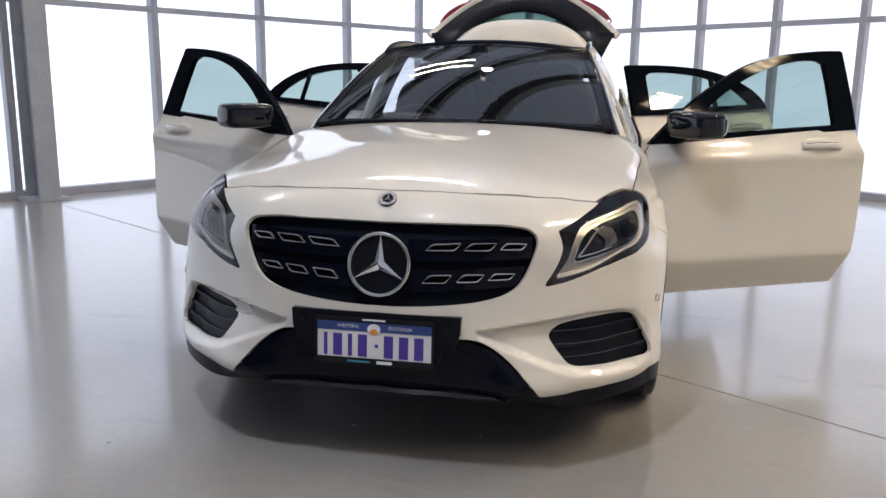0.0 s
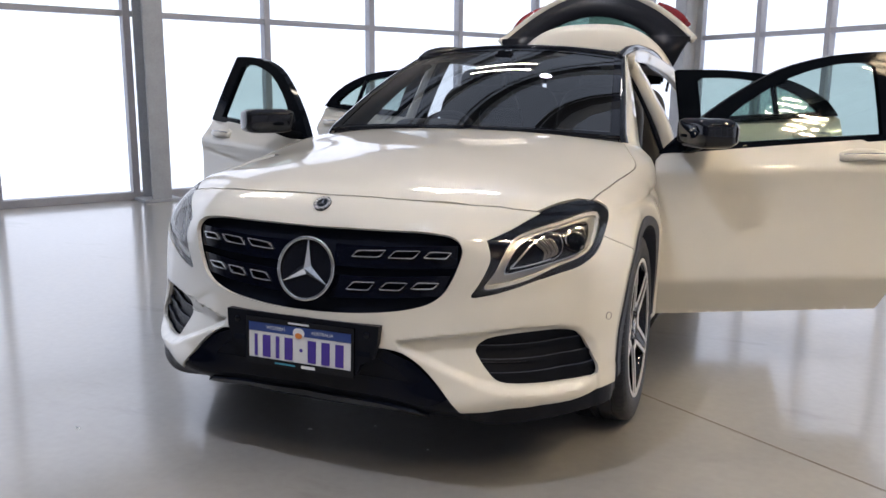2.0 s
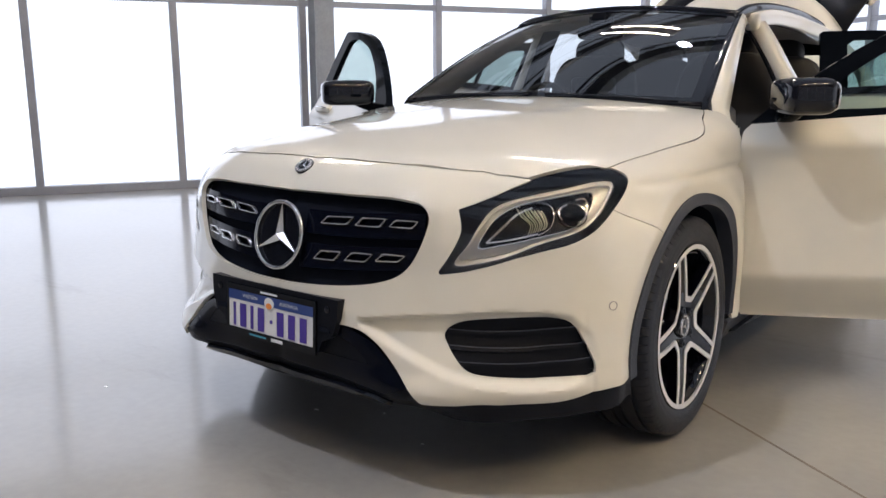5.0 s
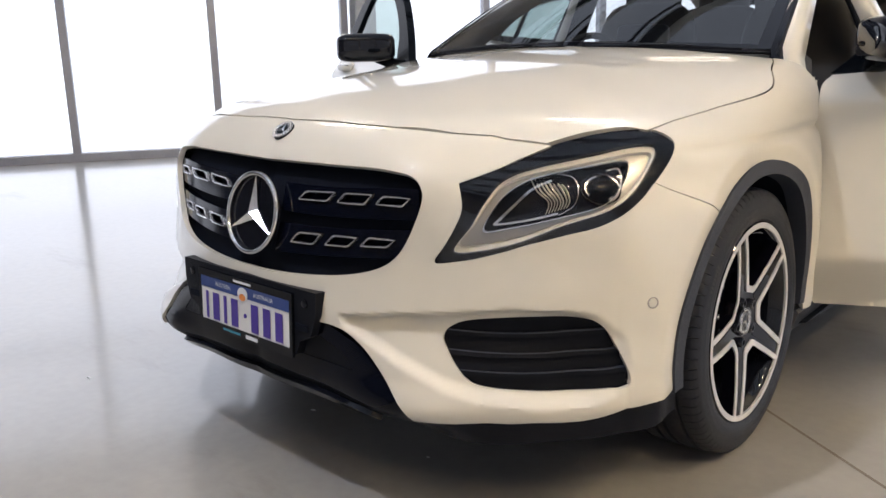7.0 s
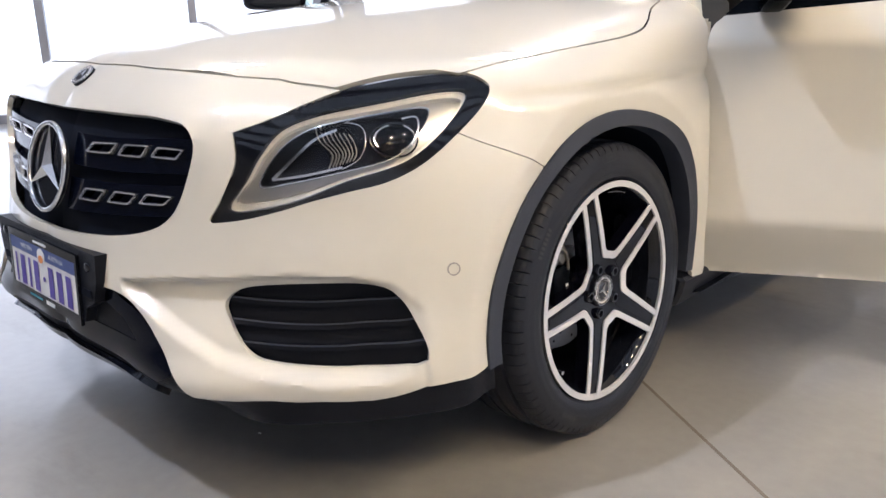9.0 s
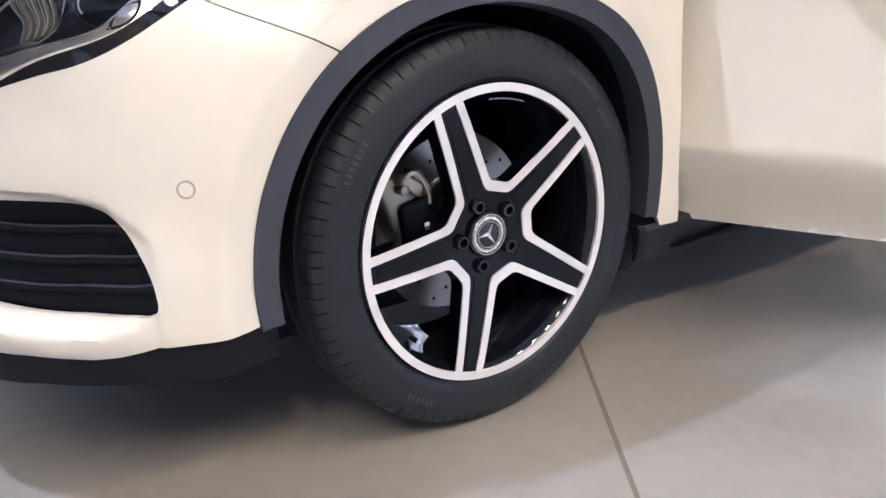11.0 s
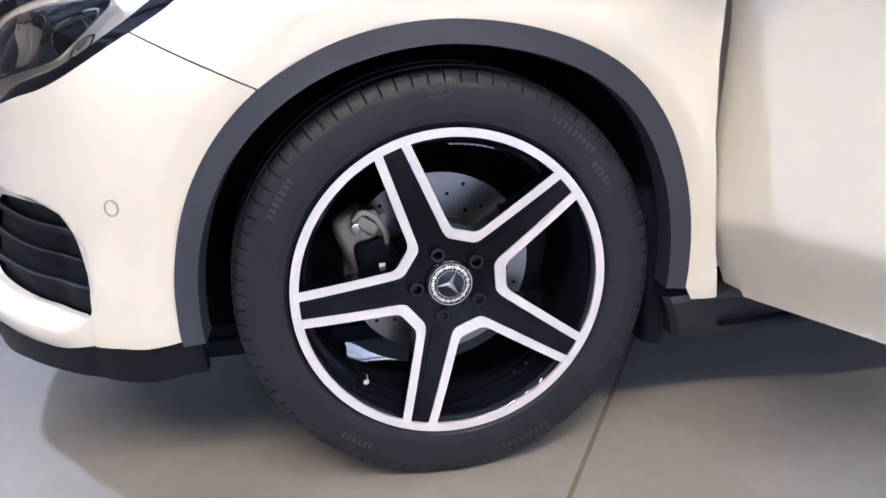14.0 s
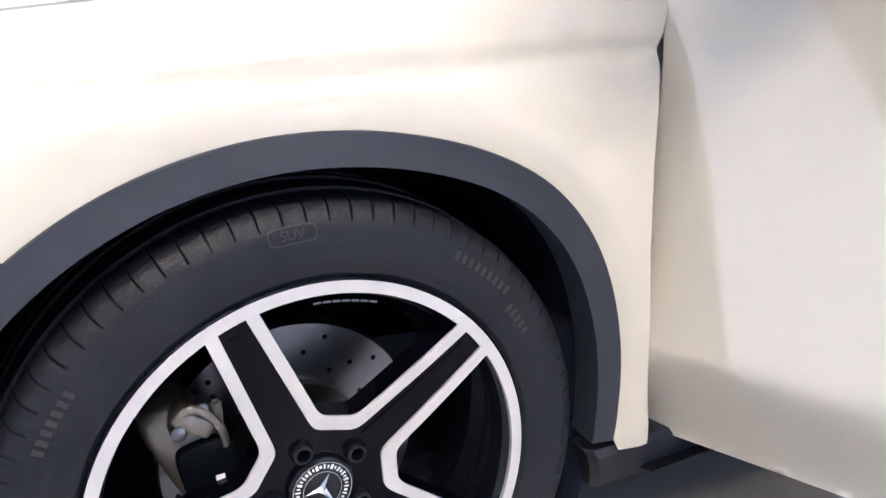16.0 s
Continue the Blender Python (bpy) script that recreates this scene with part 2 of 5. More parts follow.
def mapped(name, outline, to3d, mat, parent=None, label="", holes=(), step=0.012, depth=0.01, facing=None):
    """A sheet over a plane region, laid into space by to3d(points, off), with a turned-in rim of the given depth."""
    v, f = flat_region(outline, holes, step)
    p, q = to3d(v, 0.0), to3d(v, -depth)
    nrm = np.cross(p[f[:, 1]] - p[f[:, 0]], p[f[:, 2]] - p[f[:, 0]])
    flip = np.einsum("ij,ij->i", nrm, (p - q)[f[:, 0]]) < 0
    f = np.where(flip[:, None], f[:, ::-1], f)
    count = {}
    for t in f:
        for i in range(3):
            a, b = int(t[i]), int(t[(i + 1) % 3])
            count[(a, b)] = 1
    rim = [(a, b) for a, b in count if (b, a) not in count]
    ids = {k: len(p) + i for i, k in enumerate(sorted({i for e in rim for i in e}))}
    vs = np.concatenate([p, q[sorted(ids)]]) if ids else p
    fs = [tuple(t) for t in f] + [(b, a, ids[a], ids[b]) for a, b in rim]
    return sharp(part(name, vs, fs, mat, parent, label), 40)


def strip(line, width):
    """A closed outline round a line, for the gaps between panels."""
    p = np.array(line, float)
    t = np.gradient(p, axis=0)
    t /= np.linalg.norm(t, axis=1, keepdims=True)
    s = np.stack([-t[:, 1], t[:, 0]], -1) * width / 2
    return np.concatenate([p + s, (p - s)[::-1]])


def mirror2(poly):
    q = np.array(poly, float)[::-1].copy()
    q[:, 0] *= -1
    return q


def circle(cx, cy, r, n=48, r2=None):
    return np.array([(cx + r * math.cos(2 * math.pi * i / n), cy + (r2 or r) * math.sin(2 * math.pi * i / n)) for i in range(n)])


def lathe(name, profile, mat, parent=None, label="", n=64, m=None):
    """Profile rows (along the x axis, radius) turned round the x axis."""
    vs, fs = [], []
    for x, r in profile:
        for j in range(n):
            q = 2 * math.pi * j / n
            v = Vector((x, r * math.sin(q), r * math.cos(q)))
            vs.append(m @ v if m is not None else v)
    for i in range(len(profile) - 1):
        for j in range(n):
            k = (j + 1) % n
            fs.append((i * n + j, i * n + k, (i + 1) * n + k, (i + 1) * n + j))
    return sharp(part(name, vs, fs, mat, parent, label), 40)


def thing(name, label, category, at=(0, 0, 0), group=""):
    ob = new(name)
    ob.location = at
    return tagged(ob, label, category, group)

# ---------------------------------------------------------------- the hall
HALL_H, WINDOW_TOP = 6.2, 3.25


def wall_frame(normal_deg, d):
    n = Vector((math.cos(radians(normal_deg)), math.sin(radians(normal_deg)), 0))
    t = Vector((-n.y, n.x, 0))
    return Matrix(((t.x, n.x, 0, n.x * d), (t.y, n.y, 0, n.y * d), (0, 0, 1, 0), (0, 0, 0, 1)))


def window_wall(name, m, u_of, ks, ends, rails, width, top=HALL_H, glow=None):
    """A wall of frosted panes between mullions. Local x runs along the wall, y points out."""
    base = tagged(new(name), "tall wall of frosted daylight panes in grey mullions", "window wall", kind="structure")
    base.matrix_world = m
    zs = [0.07] + rails + [top]
    us = sorted([u_of(k) for k in ks])
    for u in us:
        box("mullion", (u - width / 2, -0.04, -0.01), (u + width / 2, 0.08, top), mullion_grey, base, bevel=0.004)
    box("sill_rail", (ends[0], -0.05, -0.01), (ends[1], 0.09, 0.07), mullion_grey, base, bevel=0.004)
    for z in rails:
        box("rail", (ends[0], -0.03, z - 0.03), (ends[1], 0.07, z + 0.03), mullion_grey, base, bevel=0.003)
    cols = [ends[0]] + us + [ends[1]]
    for a, b in zip(cols, cols[1:]):
        for z0, z1 in zip(zs, zs[1:]):
            pane = box("pane", (a + 0.01, 0.02, z0 + 0.01), (b - 0.01, 0.03, z1 - 0.01), pane_glass, base)
            pane.visible_shadow = False
    back = box("backdrop", (ends[0], 0.30, -0.2), (ends[1], 0.32, top), glow or day, None)
    back.matrix_world = m
    tagged(back, "bright overcast daylight behind the frosted panes", "daylight", kind="structure")
    return base


mL, mR = wall_frame(150, 7.0), wall_frame(51, 8.0)
window_wall("window_wall_west", mL, lambda k: -1.797 - 1.476 * k + {0: .16, -1: .06}.get(k, 0), range(-6, 5), (-9.2, 9.0), [1.985], 0.075, top=WINDOW_TOP, glow=day_west)
window_wall("window_wall_east", mR, lambda k: 5.214 - 1.028 * k, range(-2, 14), (-9.0, 8.2), [1.945], 0.07, top=WINDOW_TOP)
for nm, m, ends in (("wall_west_upper", mL, (-9.2, 9.0)), ("wall_east_upper", mR, (-9.0, 8.2))):
    upper = box(nm, (ends[0], -0.06, WINDOW_TOP), (ends[1], 0.14, HALL_H), upper_wall)
    upper.matrix_world = m
    tagged(upper, "plain pale grey wall above the frosted windows", "wall", kind="structure")


def steel_column(label, m, u):
    """Rolled steel column with two flanges and a web on a base plate."""
    c = thing("steel_column", label, "column", group="columns of the hall")
    c.matrix_world = m @ Matrix.Translation((u, -0.22, 0))
    box("web", (-0.012, -0.14, 0.02), (0.012, 0.14, HALL_H), column_grey, c)
    box("flange", (-0.105, -0.17, 0.02), (0.105, -0.14, HALL_H), column_grey, c, bevel=0.004)
    box("flange", (-0.105, 0.14, 0.02), (0.105, 0.17, HALL_H), column_grey, c, bevel=0.004)
    box("base_plate", (-0.2, -0.2, -0.01), (0.2, 0.2, 0.02), column_grey, c, bevel=0.003)
    return c


steel_column("grey painted steel column before the frosted window wall", mL, -1.797)
steel_column("grey painted steel column before the frosted window wall", mR, 5.214 + 1.028)

fm = bpy.data.materials.new("polished_concrete")
fm.use_nodes = True
FLOOR = dict(pale=(0.285, 0.276, 0.260))


def build_floor_material(m):
    n, l = m.node_tree.nodes, m.node_tree.links
    b = n["Principled BSDF"]
    co = n.new("ShaderNodeTexCoord")
    big, fine = n.new("ShaderNodeTexNoise"), n.new("ShaderNodeTexNoise")
    big.inputs["Scale"].default_value, big.inputs["Detail"].default_value = 0.9, 8
    fine.inputs["Scale"].default_value, fine.inputs["Detail"].default_value = 28, 6
    l.new(co.outputs["Object"], big.inputs[0]), l.new(co.outputs["Object"], fine.inputs[0])
    mix = n.new("ShaderNodeMix")
    mix.data_type = "FLOAT"
    mix.inputs["Factor"].default_value = 0.35
    l.new(big.outputs[0], mix.inputs["A"]), l.new(fine.outputs[0], mix.inputs["B"])
    ramp = n.new("ShaderNodeValToRGB")
    a, c = ramp.color_ramp.elements
    a.position, c.position = 0.32, 0.68
    a.color, c.color = (*[v * 0.86 for v in FLOOR["pale"]], 1), (*[v * 1.10 for v in FLOOR["pale"]], 1)
    l.new(mix.outputs[0], ramp.inputs[0])
    stain, sr, sm = n.new("ShaderNodeTexNoise"), n.new("ShaderNodeValToRGB"), n.new("ShaderNodeMix")
    mp = n.new("ShaderNodeMapping")
    mp.inputs["Scale"].default_value = (0.5, 1.6, 1)
    stain.inputs["Scale"].default_value, stain.inputs["Detail"].default_value, stain.inputs["Roughness"].default_value = 1.7, 9, 0.62
    sr.color_ramp.elements[0].position, sr.color_ramp.elements[1].position = 0.60, 0.68
    sm.data_type, sm.blend_type = "RGBA", "MULTIPLY"
    sm.inputs["B"].default_value = (0.80, 0.79, 0.77, 1)
    l.new(co.outputs["Object"], mp.inputs[0]), l.new(mp.outputs[0], stain.inputs[0]), l.new(stain.outputs[0], sr.inputs[0])
    l.new(sr.outputs[0], sm.inputs["Factor"]), l.new(ramp.outputs[0], sm.inputs["A"]), l.new(sm.outputs["Result"], b.inputs["Base Color"])
    b.inputs["Coat Weight"].default_value, b.inputs["Coat Roughness"].default_value = 1.0, 0.12
    b.inputs["Specular IOR Level"].default_value = 1.0
    rr = n.new("ShaderNodeMapRange")
    rr.inputs["From Min"].default_value, rr.inputs["From Max"].default_value = 0.3, 0.7
    rr.inputs["To Min"].default_value, rr.inputs["To Max"].default_value = 0.34, 0.42
    l.new(big.outputs[0], rr.inputs[0]), l.new(rr.outputs[0], b.inputs["Roughness"])


build_floor_material(fm)
floor = box("floor", (-14, -12, -0.2), (14, 14, -0.010), fm)
tagged(floor, "polished pale grey concrete floor with fine joints", "floor", kind="structure")
ceiling = box("ceiling", (-14, -12, HALL_H), (14, 14, HALL_H + 0.2), roof_grey)
tagged(ceiling, "pale sheet metal roof lining of the hall", "ceiling", kind="structure")
for nm, lo, hi in (("wall_south", (-14, -9.2, 0), (14, -9.0, HALL_H)), ("wall_west", (-10.6, -9, 0), (-10.4, -2.0, HALL_H))):
    tagged(box(nm, lo, hi, wall_grey), "plain grey painted hall wall", "wall", kind="structure")
mS = wall_frame(-42, 7.5)
window_wall("window_wall_south", mS, lambda k: 1.2 * k - 7.2, range(1, 12), (-7.5, 7.5), [1.95], 0.07, top=3.1, glow=day_south)
upper = box("wall_south_upper", (-8.5, -0.04, 3.1), (8.5, 0.12, HALL_H), wall_grey)
upper.matrix_world = mS
tagged(upper, "plain grey painted wall above the low windows", "wall", kind="structure")
for k in range(-6, 6):
    off = 1.35 * (k + 0.5)
    sheet_light = box("roof_light", (-8.6, -0.46, -0.012), (8.6, 0.46, -0.004), roof_glow)
    sheet_light.matrix_world = Matrix.Translation((-.866 * off, .5 * off + 1.0, HALL_H)) @ Matrix.Rotation(radians(60), 4, "Z")
    tagged(sheet_light, "translucent roof sheet letting in dim daylight", "skylight", "roof lights", "structure")
for k in range(-6, 7):
    off = 1.35 * k
    g = thing("roof_truss", "dark steel arched beam under the hall roof", "beam", group="roof beams")
    g.matrix_world = Matrix.Translation((-.866 * off, .5 * off + 1.0, 0)) @ Matrix.Rotation(radians(60), 4, "Z")
    arc = [(x, 0, HALL_H + .02 - 0.9 * (abs(x) / 9.8) ** 2 - .11) for x in np.linspace(-9.0, 9.0, 25)]
    sweep("chord", arc, .13, .24, truss_dark, g, e=.3, n=8)
    sweep("tie_rod", [(x, 0, z - .42) for x, _, z in arc[2:-2]], .04, .05, truss_dark, g, e=.5, n=6)
    for x, _, z in arc[3:-2:3]:
        sweep("web_bar", [(x, 0, z - .10), (x + .35, 0, z - .41)], .03, .03, truss_dark, g, up=(0, 1, 0), n=6)
for x, y, z in ((5.0, -3.9, 5.75), (5.0, -2.5, 5.75), (5.0, -1.1, 5.75), (5.0, 0.3, 5.75), (5.0, 1.7, 5.75), (5.0, 3.1, 5.75), (-3.6, 1.6, 4.6), (-1.3, 4.7, 4.6)):
    g = thing("ceiling_light", "troffer with warm fluorescent tubes hung from rods", "light", (x, y, z), "tube lights")
    half = 0.25 if x > 0 else 0.62
    box("housing", (-half, -0.25, 0.03), (half, 0.25, 0.09), steel_grey, g)
    for dx in (-0.165, -0.055, 0.055, 0.165) if x > 0 else (-0.2, 0.2):
        box("tube", (0.04 - half, dx - 0.017, 0.0), (half - 0.04, dx + 0.017, 0.028), tube_glow if x > 0 else tube_glow_old, g, bevel=.008)
    for dx in (-0.8 * half, 0.8 * half):
        sweep("rod", [(dx, 0, 0.09), (dx, 0, HALL_H - z + .02)], .012, .012, steel_grey, g, up=(0, 1, 0), n=6)
for x, y, z, r, glow in ((-0.4, 4.3, 4.7, .10, bay_glow_rear), (-0.38, -1.75, 5.2, .09, bay_glow)):
    g = thing("high_bay_light", "round high-bay lamp hung from a rod", "light", (x, y, z), "high-bay lamps")
    lathe("reflector", [(-.01, r + .01), (.02, r + .02), (.14, r * .85), (.20, .08), (.30, .07), (.30, .0)], steel_grey, g, n=32, m=Matrix.Rotation(radians(-90), 4, "Y"))
    lathe("lamp_disc", [(.0, r), (-.004, r - .005), (-.004, .0)], glow, g, n=32, m=Matrix.Rotation(radians(-90), 4, "Y"))
    sweep("rod", [(0, 0, .29), (0, 0, HALL_H - z + .02)], .012, .012, steel_grey, g, up=(0, 1, 0), n=6)
# ---- body skin: radius round a vertical axis, by angle and height ----
PHI = [0, 18, 33, 45, 55, 63, 72, 90]
LEV = [.20, .27, .36, .45, .54, .62, .70, .78, .86, .94]
RAD = [[.75, .79, .80, .805, .80, .785, .765, .735, .685, .60],
       [.76, .825, .84, .84, .825, .81, .79, .765, .715, .63],
       [.80, .915, .905, .875, .855, .845, .840, .830, .775, .69],
       [.84, .93, .93, .90, .89, .88, .875, .845, .790, .71],
       [.86, .955, .955, .93, .925, .915, .91, .885, .825, .75],
       [.88, .965, .97, .955, .95, .945, .935, .905, .85, .79],
       [.89, .94, .945, .945, .945, .94, .93, .895, .865, .81],
       [.87, .895, .90, .905, .908, .91, .912, .900, .865, .81]]
AX, KZ = .75, .45


def hermite(xs, ys, x):
    """Smooth curve through xs, ys (ys may have rows)."""
    xs, ys, x = np.asarray(xs, float), np.asarray(ys, float), np.asarray(x, float)
    m = np.gradient(ys, xs, axis=0)
    i = np.clip(np.searchsorted(xs, x) - 1, 0, len(xs) - 2)
    h = xs[i + 1] - xs[i]
    t = np.clip((x - xs[i]) / h, 0, 1)
    if ys.ndim > 1:
        h, t = h[..., None], t[..., None]
    return ((2 * t ** 3 - 3 * t ** 2 + 1) * ys[i] + (t ** 3 - 2 * t ** 2 + t) * h * m[i]
            + (-2 * t ** 3 + 3 * t ** 2) * ys[i + 1] + (t ** 3 - t ** 2) * h * m[i + 1])


def sstep(a, b, x):
    t = np.clip((x - a) / (b - a), 0, 1)
    return t * t * (3 - 2 * t)


def wall_radius(phi, z):
    m = hermite(LEV, np.array(RAD).T, z)          # (..., len(PHI))
    phi = np.asarray(phi, float)
    xs = np.array(PHI, float)
    g = np.gradient(m, xs, axis=-1)
    i = np.clip(np.searchsorted(xs, phi) - 1, 0, len(xs) - 2)
    h = xs[i + 1] - xs[i]
    t = np.clip((phi - xs[i]) / h, 0, 1)
    pick = lambda q, j: np.take_along_axis(q, j[..., None], -1)[..., 0]
    r = ((2 * t ** 3 - 3 * t ** 2 + 1) * pick(m, i) + (t ** 3 - 2 * t ** 2 + t) * h * pick(g, i)
         + (-2 * t ** 3 + 3 * t ** 2) * pick(m, i + 1) + (t ** 3 - t ** 2) * h * pick(g, i + 1))
    return r


def hood_height(x, y):
    c = hermite([-.1, .1, .3, .6, 1.0, 1.3, 1.6], [.83, .895, .945, .99, 1.03, 1.055, 1.07], y)
    ax = np.abs(x)
    return c - (.088 - .034 * sstep(.7, 1.3, y)) * (ax / .75) ** 2.2


def f_body(x, y, z):
    x = np.abs(x)
    phi = np.degrees(np.arctan2(x, np.maximum(AX - y, 0)))
    back = np.maximum(y - AX, 0)
    r = np.where(y < AX, np.hypot(x, AX - y), x)
    w = r - wall_radius(np.clip(phi, 0, 90), np.clip(z, .2, .94)) + np.where(z > .94, (z - .94) * .8, 0) + .03 * back ** 2
    arch = np.hypot(y - .862, z - .345)
    w = w - .015 * np.where(arch > .478, 1 - sstep(.478, .60, arch), np.clip((arch - .420) / .058, 0, 1)) * (y > .3)
    w = w - .055 * sstep(.75, 1.30, y) * sstep(.80, .96, z)
    w = w + .010 * np.exp(-((z - .822) / .013) ** 2) * sstep(.50, .62, y)
    h = (z - hood_height(x, y)) * .95
    k = .08
    d = np.clip(.5 + .5 * (w - h) / k, 0, 1)
    return w * d + h * (1 - d) + k * d * (1 - d)


def ray_dir(a, b):
    """Domain (a, b) -> origin, direction. a: run round the plan, b: rise."""
    lim = .9 * math.pi / 2
    phi = np.minimum(a, lim) / .9
    y0 = AX + np.maximum(a - lim, 0)
    th = b / .9
    return (np.stack([0 * a, y0, 0 * a + KZ], -1),
            np.stack([np.sin(phi) * np.cos(th), -np.cos(phi) * np.cos(th), np.sin(th)], -1))


POCKET = np.array([(.335, .030), (.490, .050), (.743, .066), (.859, .062), (.928, .049), (.985, .0), (.995, -.06), (.961, -.114), (.907, -.130), (.793, -.134), (.679, -.125), (.597, -.104), (.492, -.061), (.349, .005)])


def pocket_depth(a, b):
    """How far the bumper is pressed in round the side intake."""
    a, b = np.broadcast_arrays(np.abs(a), b)
    d = np.full(a.shape, 9.0)
    ins = np.zeros(a.shape, bool)
    for (x1, y1), (x2, y2) in zip(POCKET, np.roll(POCKET, -1, 0)):
        t = np.clip(((a - x1) * (x2 - x1) + (b - y1) * (y2 - y1)) / ((x2 - x1) ** 2 + (y2 - y1) ** 2), 0, 1)
        d = np.minimum(d, np.hypot(a - x1 - t * (x2 - x1), b - y1 - t * (y2 - y1)))
        if y1 != y2:
            ins ^= ((y1 > b) != (y2 > b)) & (a < (x2 - x1) * (b - y1) / (y2 - y1) + x1)
    return np.where(ins, .026 * sstep(-.002, .017, d) * (1 - .75 * sstep(.86, .98, a)), 0)


def skin(a, b, off=0.0):
    """Points on the body skin; off moves them out along the normal."""
    a, b = np.asarray(a, float), np.asarray(b, float)
    sg = np.where(a < 0, -1.0, 1.0)
    o, d = ray_dir(np.abs(a), b)
    lo, hi = np.full(a.shape, .2), np.full(a.shape, 1.5)
    for _ in range(34):
        m = (lo + hi) / 2
        p = o + d * m[..., None]
        out = f_body(p[..., 0], p[..., 1], p[..., 2]) > 0
        hi, lo = np.where(out, m, hi), np.where(out, lo, m)
    p = o + d * (lo - pocket_depth(a, b))[..., None]
    if np.any(off):
        e = 1e-3
        n = np.stack([f_body(*(p + np.eye(3)[i] * e).T) - f_body(*(p - np.eye(3)[i] * e).T) for i in range(3)], -1)
        n /= np.linalg.norm(n, axis=-1, keepdims=True)
        p = p + n * np.reshape(off, (-1, 1)) if np.ndim(off) else p + n * off
    p[..., 0] *= sg
    return p


def domain(p):
    """3D point -> (a, b)."""
    x, y, z = p
    lim = .9 * math.pi / 2
    if y < AX:
        a, r = .9 * math.atan2(abs(x), AX - y), math.hypot(x, AX - y)
    else:
        a, r = lim + y - AX, abs(x)
    return (math.copysign(a, x), .9 * math.atan2(z - KZ, r))

# ---------------------------------------------------------------- the car
car = thing("car", "pearl white compact SUV standing with doors and tailgate open", "car")


def on_skin(base=0.0):
    return lambda v, off: skin(v[:, 0], v[:, 1], base + off)


def both(name, outline, mat, parent, label="", **k):
    base = k.pop("base", 0.0)
    a = mapped(name, outline, on_skin(base), mat, parent, label, **k)
    k["holes"] = [mirror2(h) for h in k.get("holes", ())]
    b = mapped(name, mirror2(outline), on_skin(base), mat, parent, label, **k)
    return a, b


def star_arms(parent, r, w, h, place, mat):
    """Three tapered arms as one faceted emblem."""
    vs, fs = [place(0, 0, h)], []
    for k in range(3):
        q = radians(120 * k)
        tip = (r * math.sin(q), r * math.cos(q))
        vs.append(place(*tip, h * .35))
    for k in range(3):
        q = radians(60 + 120 * k)
        vs.append(place(w * math.sin(q), w * math.cos(q), 0))
    for k in range(3):
        fs += [(0, 1 + k, 4 + k), (0, 4 + (k + 2) % 3, 1 + k)]
    return part("emblem_star", vs, fs, mat, parent, "bright three-armed emblem", smooth=False)


def side_depth(r):
    return float(hermite([.26, .278, .294, .309, .326, .339], [.108, .117, .1195, .1198, .1170, .1118], r))


def ring_place(x, z, deg, r):
    """Point x along and z out on the tyre side, at the angle from straight up."""
    q = radians(deg) + x / r
    return (side_depth(r + z) + .0012, (r + z) * math.sin(q), (r + z) * math.cos(q))


def bar(name, w, h, mat, parent, place):
    g = [(-w / 2, -h / 2), (w / 2, -h / 2), (w / 2, h / 2), (-w / 2, h / 2)]
    return part(name, [place(*p) for p in g], [(0, 1, 2, 3)], mat, parent, smooth=False)


def lettering(name, text, size, mat, parent, place):
    """Words in the built-in font, laid into space by place(x, z)."""
    c = bpy.data.curves.new(name, "FONT")
    c.body, c.size, c.align_x, c.align_y = text, size, "CENTER", "CENTER"
    ob = bpy.data.objects.new(name, c)
    scene.collection.objects.link(ob)
    dg = bpy.context.evaluated_depsgraph_get()
    me = bpy.data.meshes.new_from_object(ob.evaluated_get(dg))
    bpy.data.objects.remove(ob)
    for v in me.vertices:
        v.co = place(v.co.x, v.co.y)
    me.materials.clear()
    me.materials.append(mat)
    out = new(name, me)
    out.parent = parent
    return out


def whole(half):
    """Closed outline from its half at a >= 0, listed from the middle round to the middle."""
    h = np.array(half, float)
    m = h[::-1].copy()
    m[:, 0] *= -1
    return np.concatenate([h, m[1:-1] if abs(h[0, 0]) < 1e-6 and abs(h[-1, 0]) < 1e-6 else m])


ARCH_Y, ARCH_Z = 0.862, 0.345


def arch_point(deg, r, x=0.9):
    """Domain point on the front wheel arch; deg from straight up, towards the rear."""
    r = r + .021 * math.exp(-((deg - 46) / 24) ** 2) + .005 * math.exp(-((deg + 46) / 24) ** 2)
    return domain((x, ARCH_Y + r * math.sin(radians(deg)), ARCH_Z + r * 0.99 * math.cos(radians(deg))))


LAMP = curve_points([(.640, .338), (.729, .366), (.813, .396), (.903, .422), (.997, .435), (1.076, .437), (1.138, .430), (1.170, .410), (1.176, .385),
                     (1.140, .348), (1.070, .300), (.995, .254), (.930, .229), (.861, .217), (.792, .203), (.733, .188), (.661, .173), (.605, .166)], 5)
LAMP = np.concatenate([LAMP, curve_points([(.588, .165), (.583, .174), (.604, .202), (.630, .244), (.646, .285), (.640, .338)], 4)[:-1]])
FOG = curve_points([(.600, -.004), (.620, .020), (.671, .036), (.802, .044), (.905, .040), (.945, .016), (.970, -.030), (.985, -.073), (.980, -.097), (.943, -.104),
                    (.873, -.109), (.783, -.110), (.703, -.106), (.657, -.094), (.628, -.062), (.609, -.030)], 5, True)
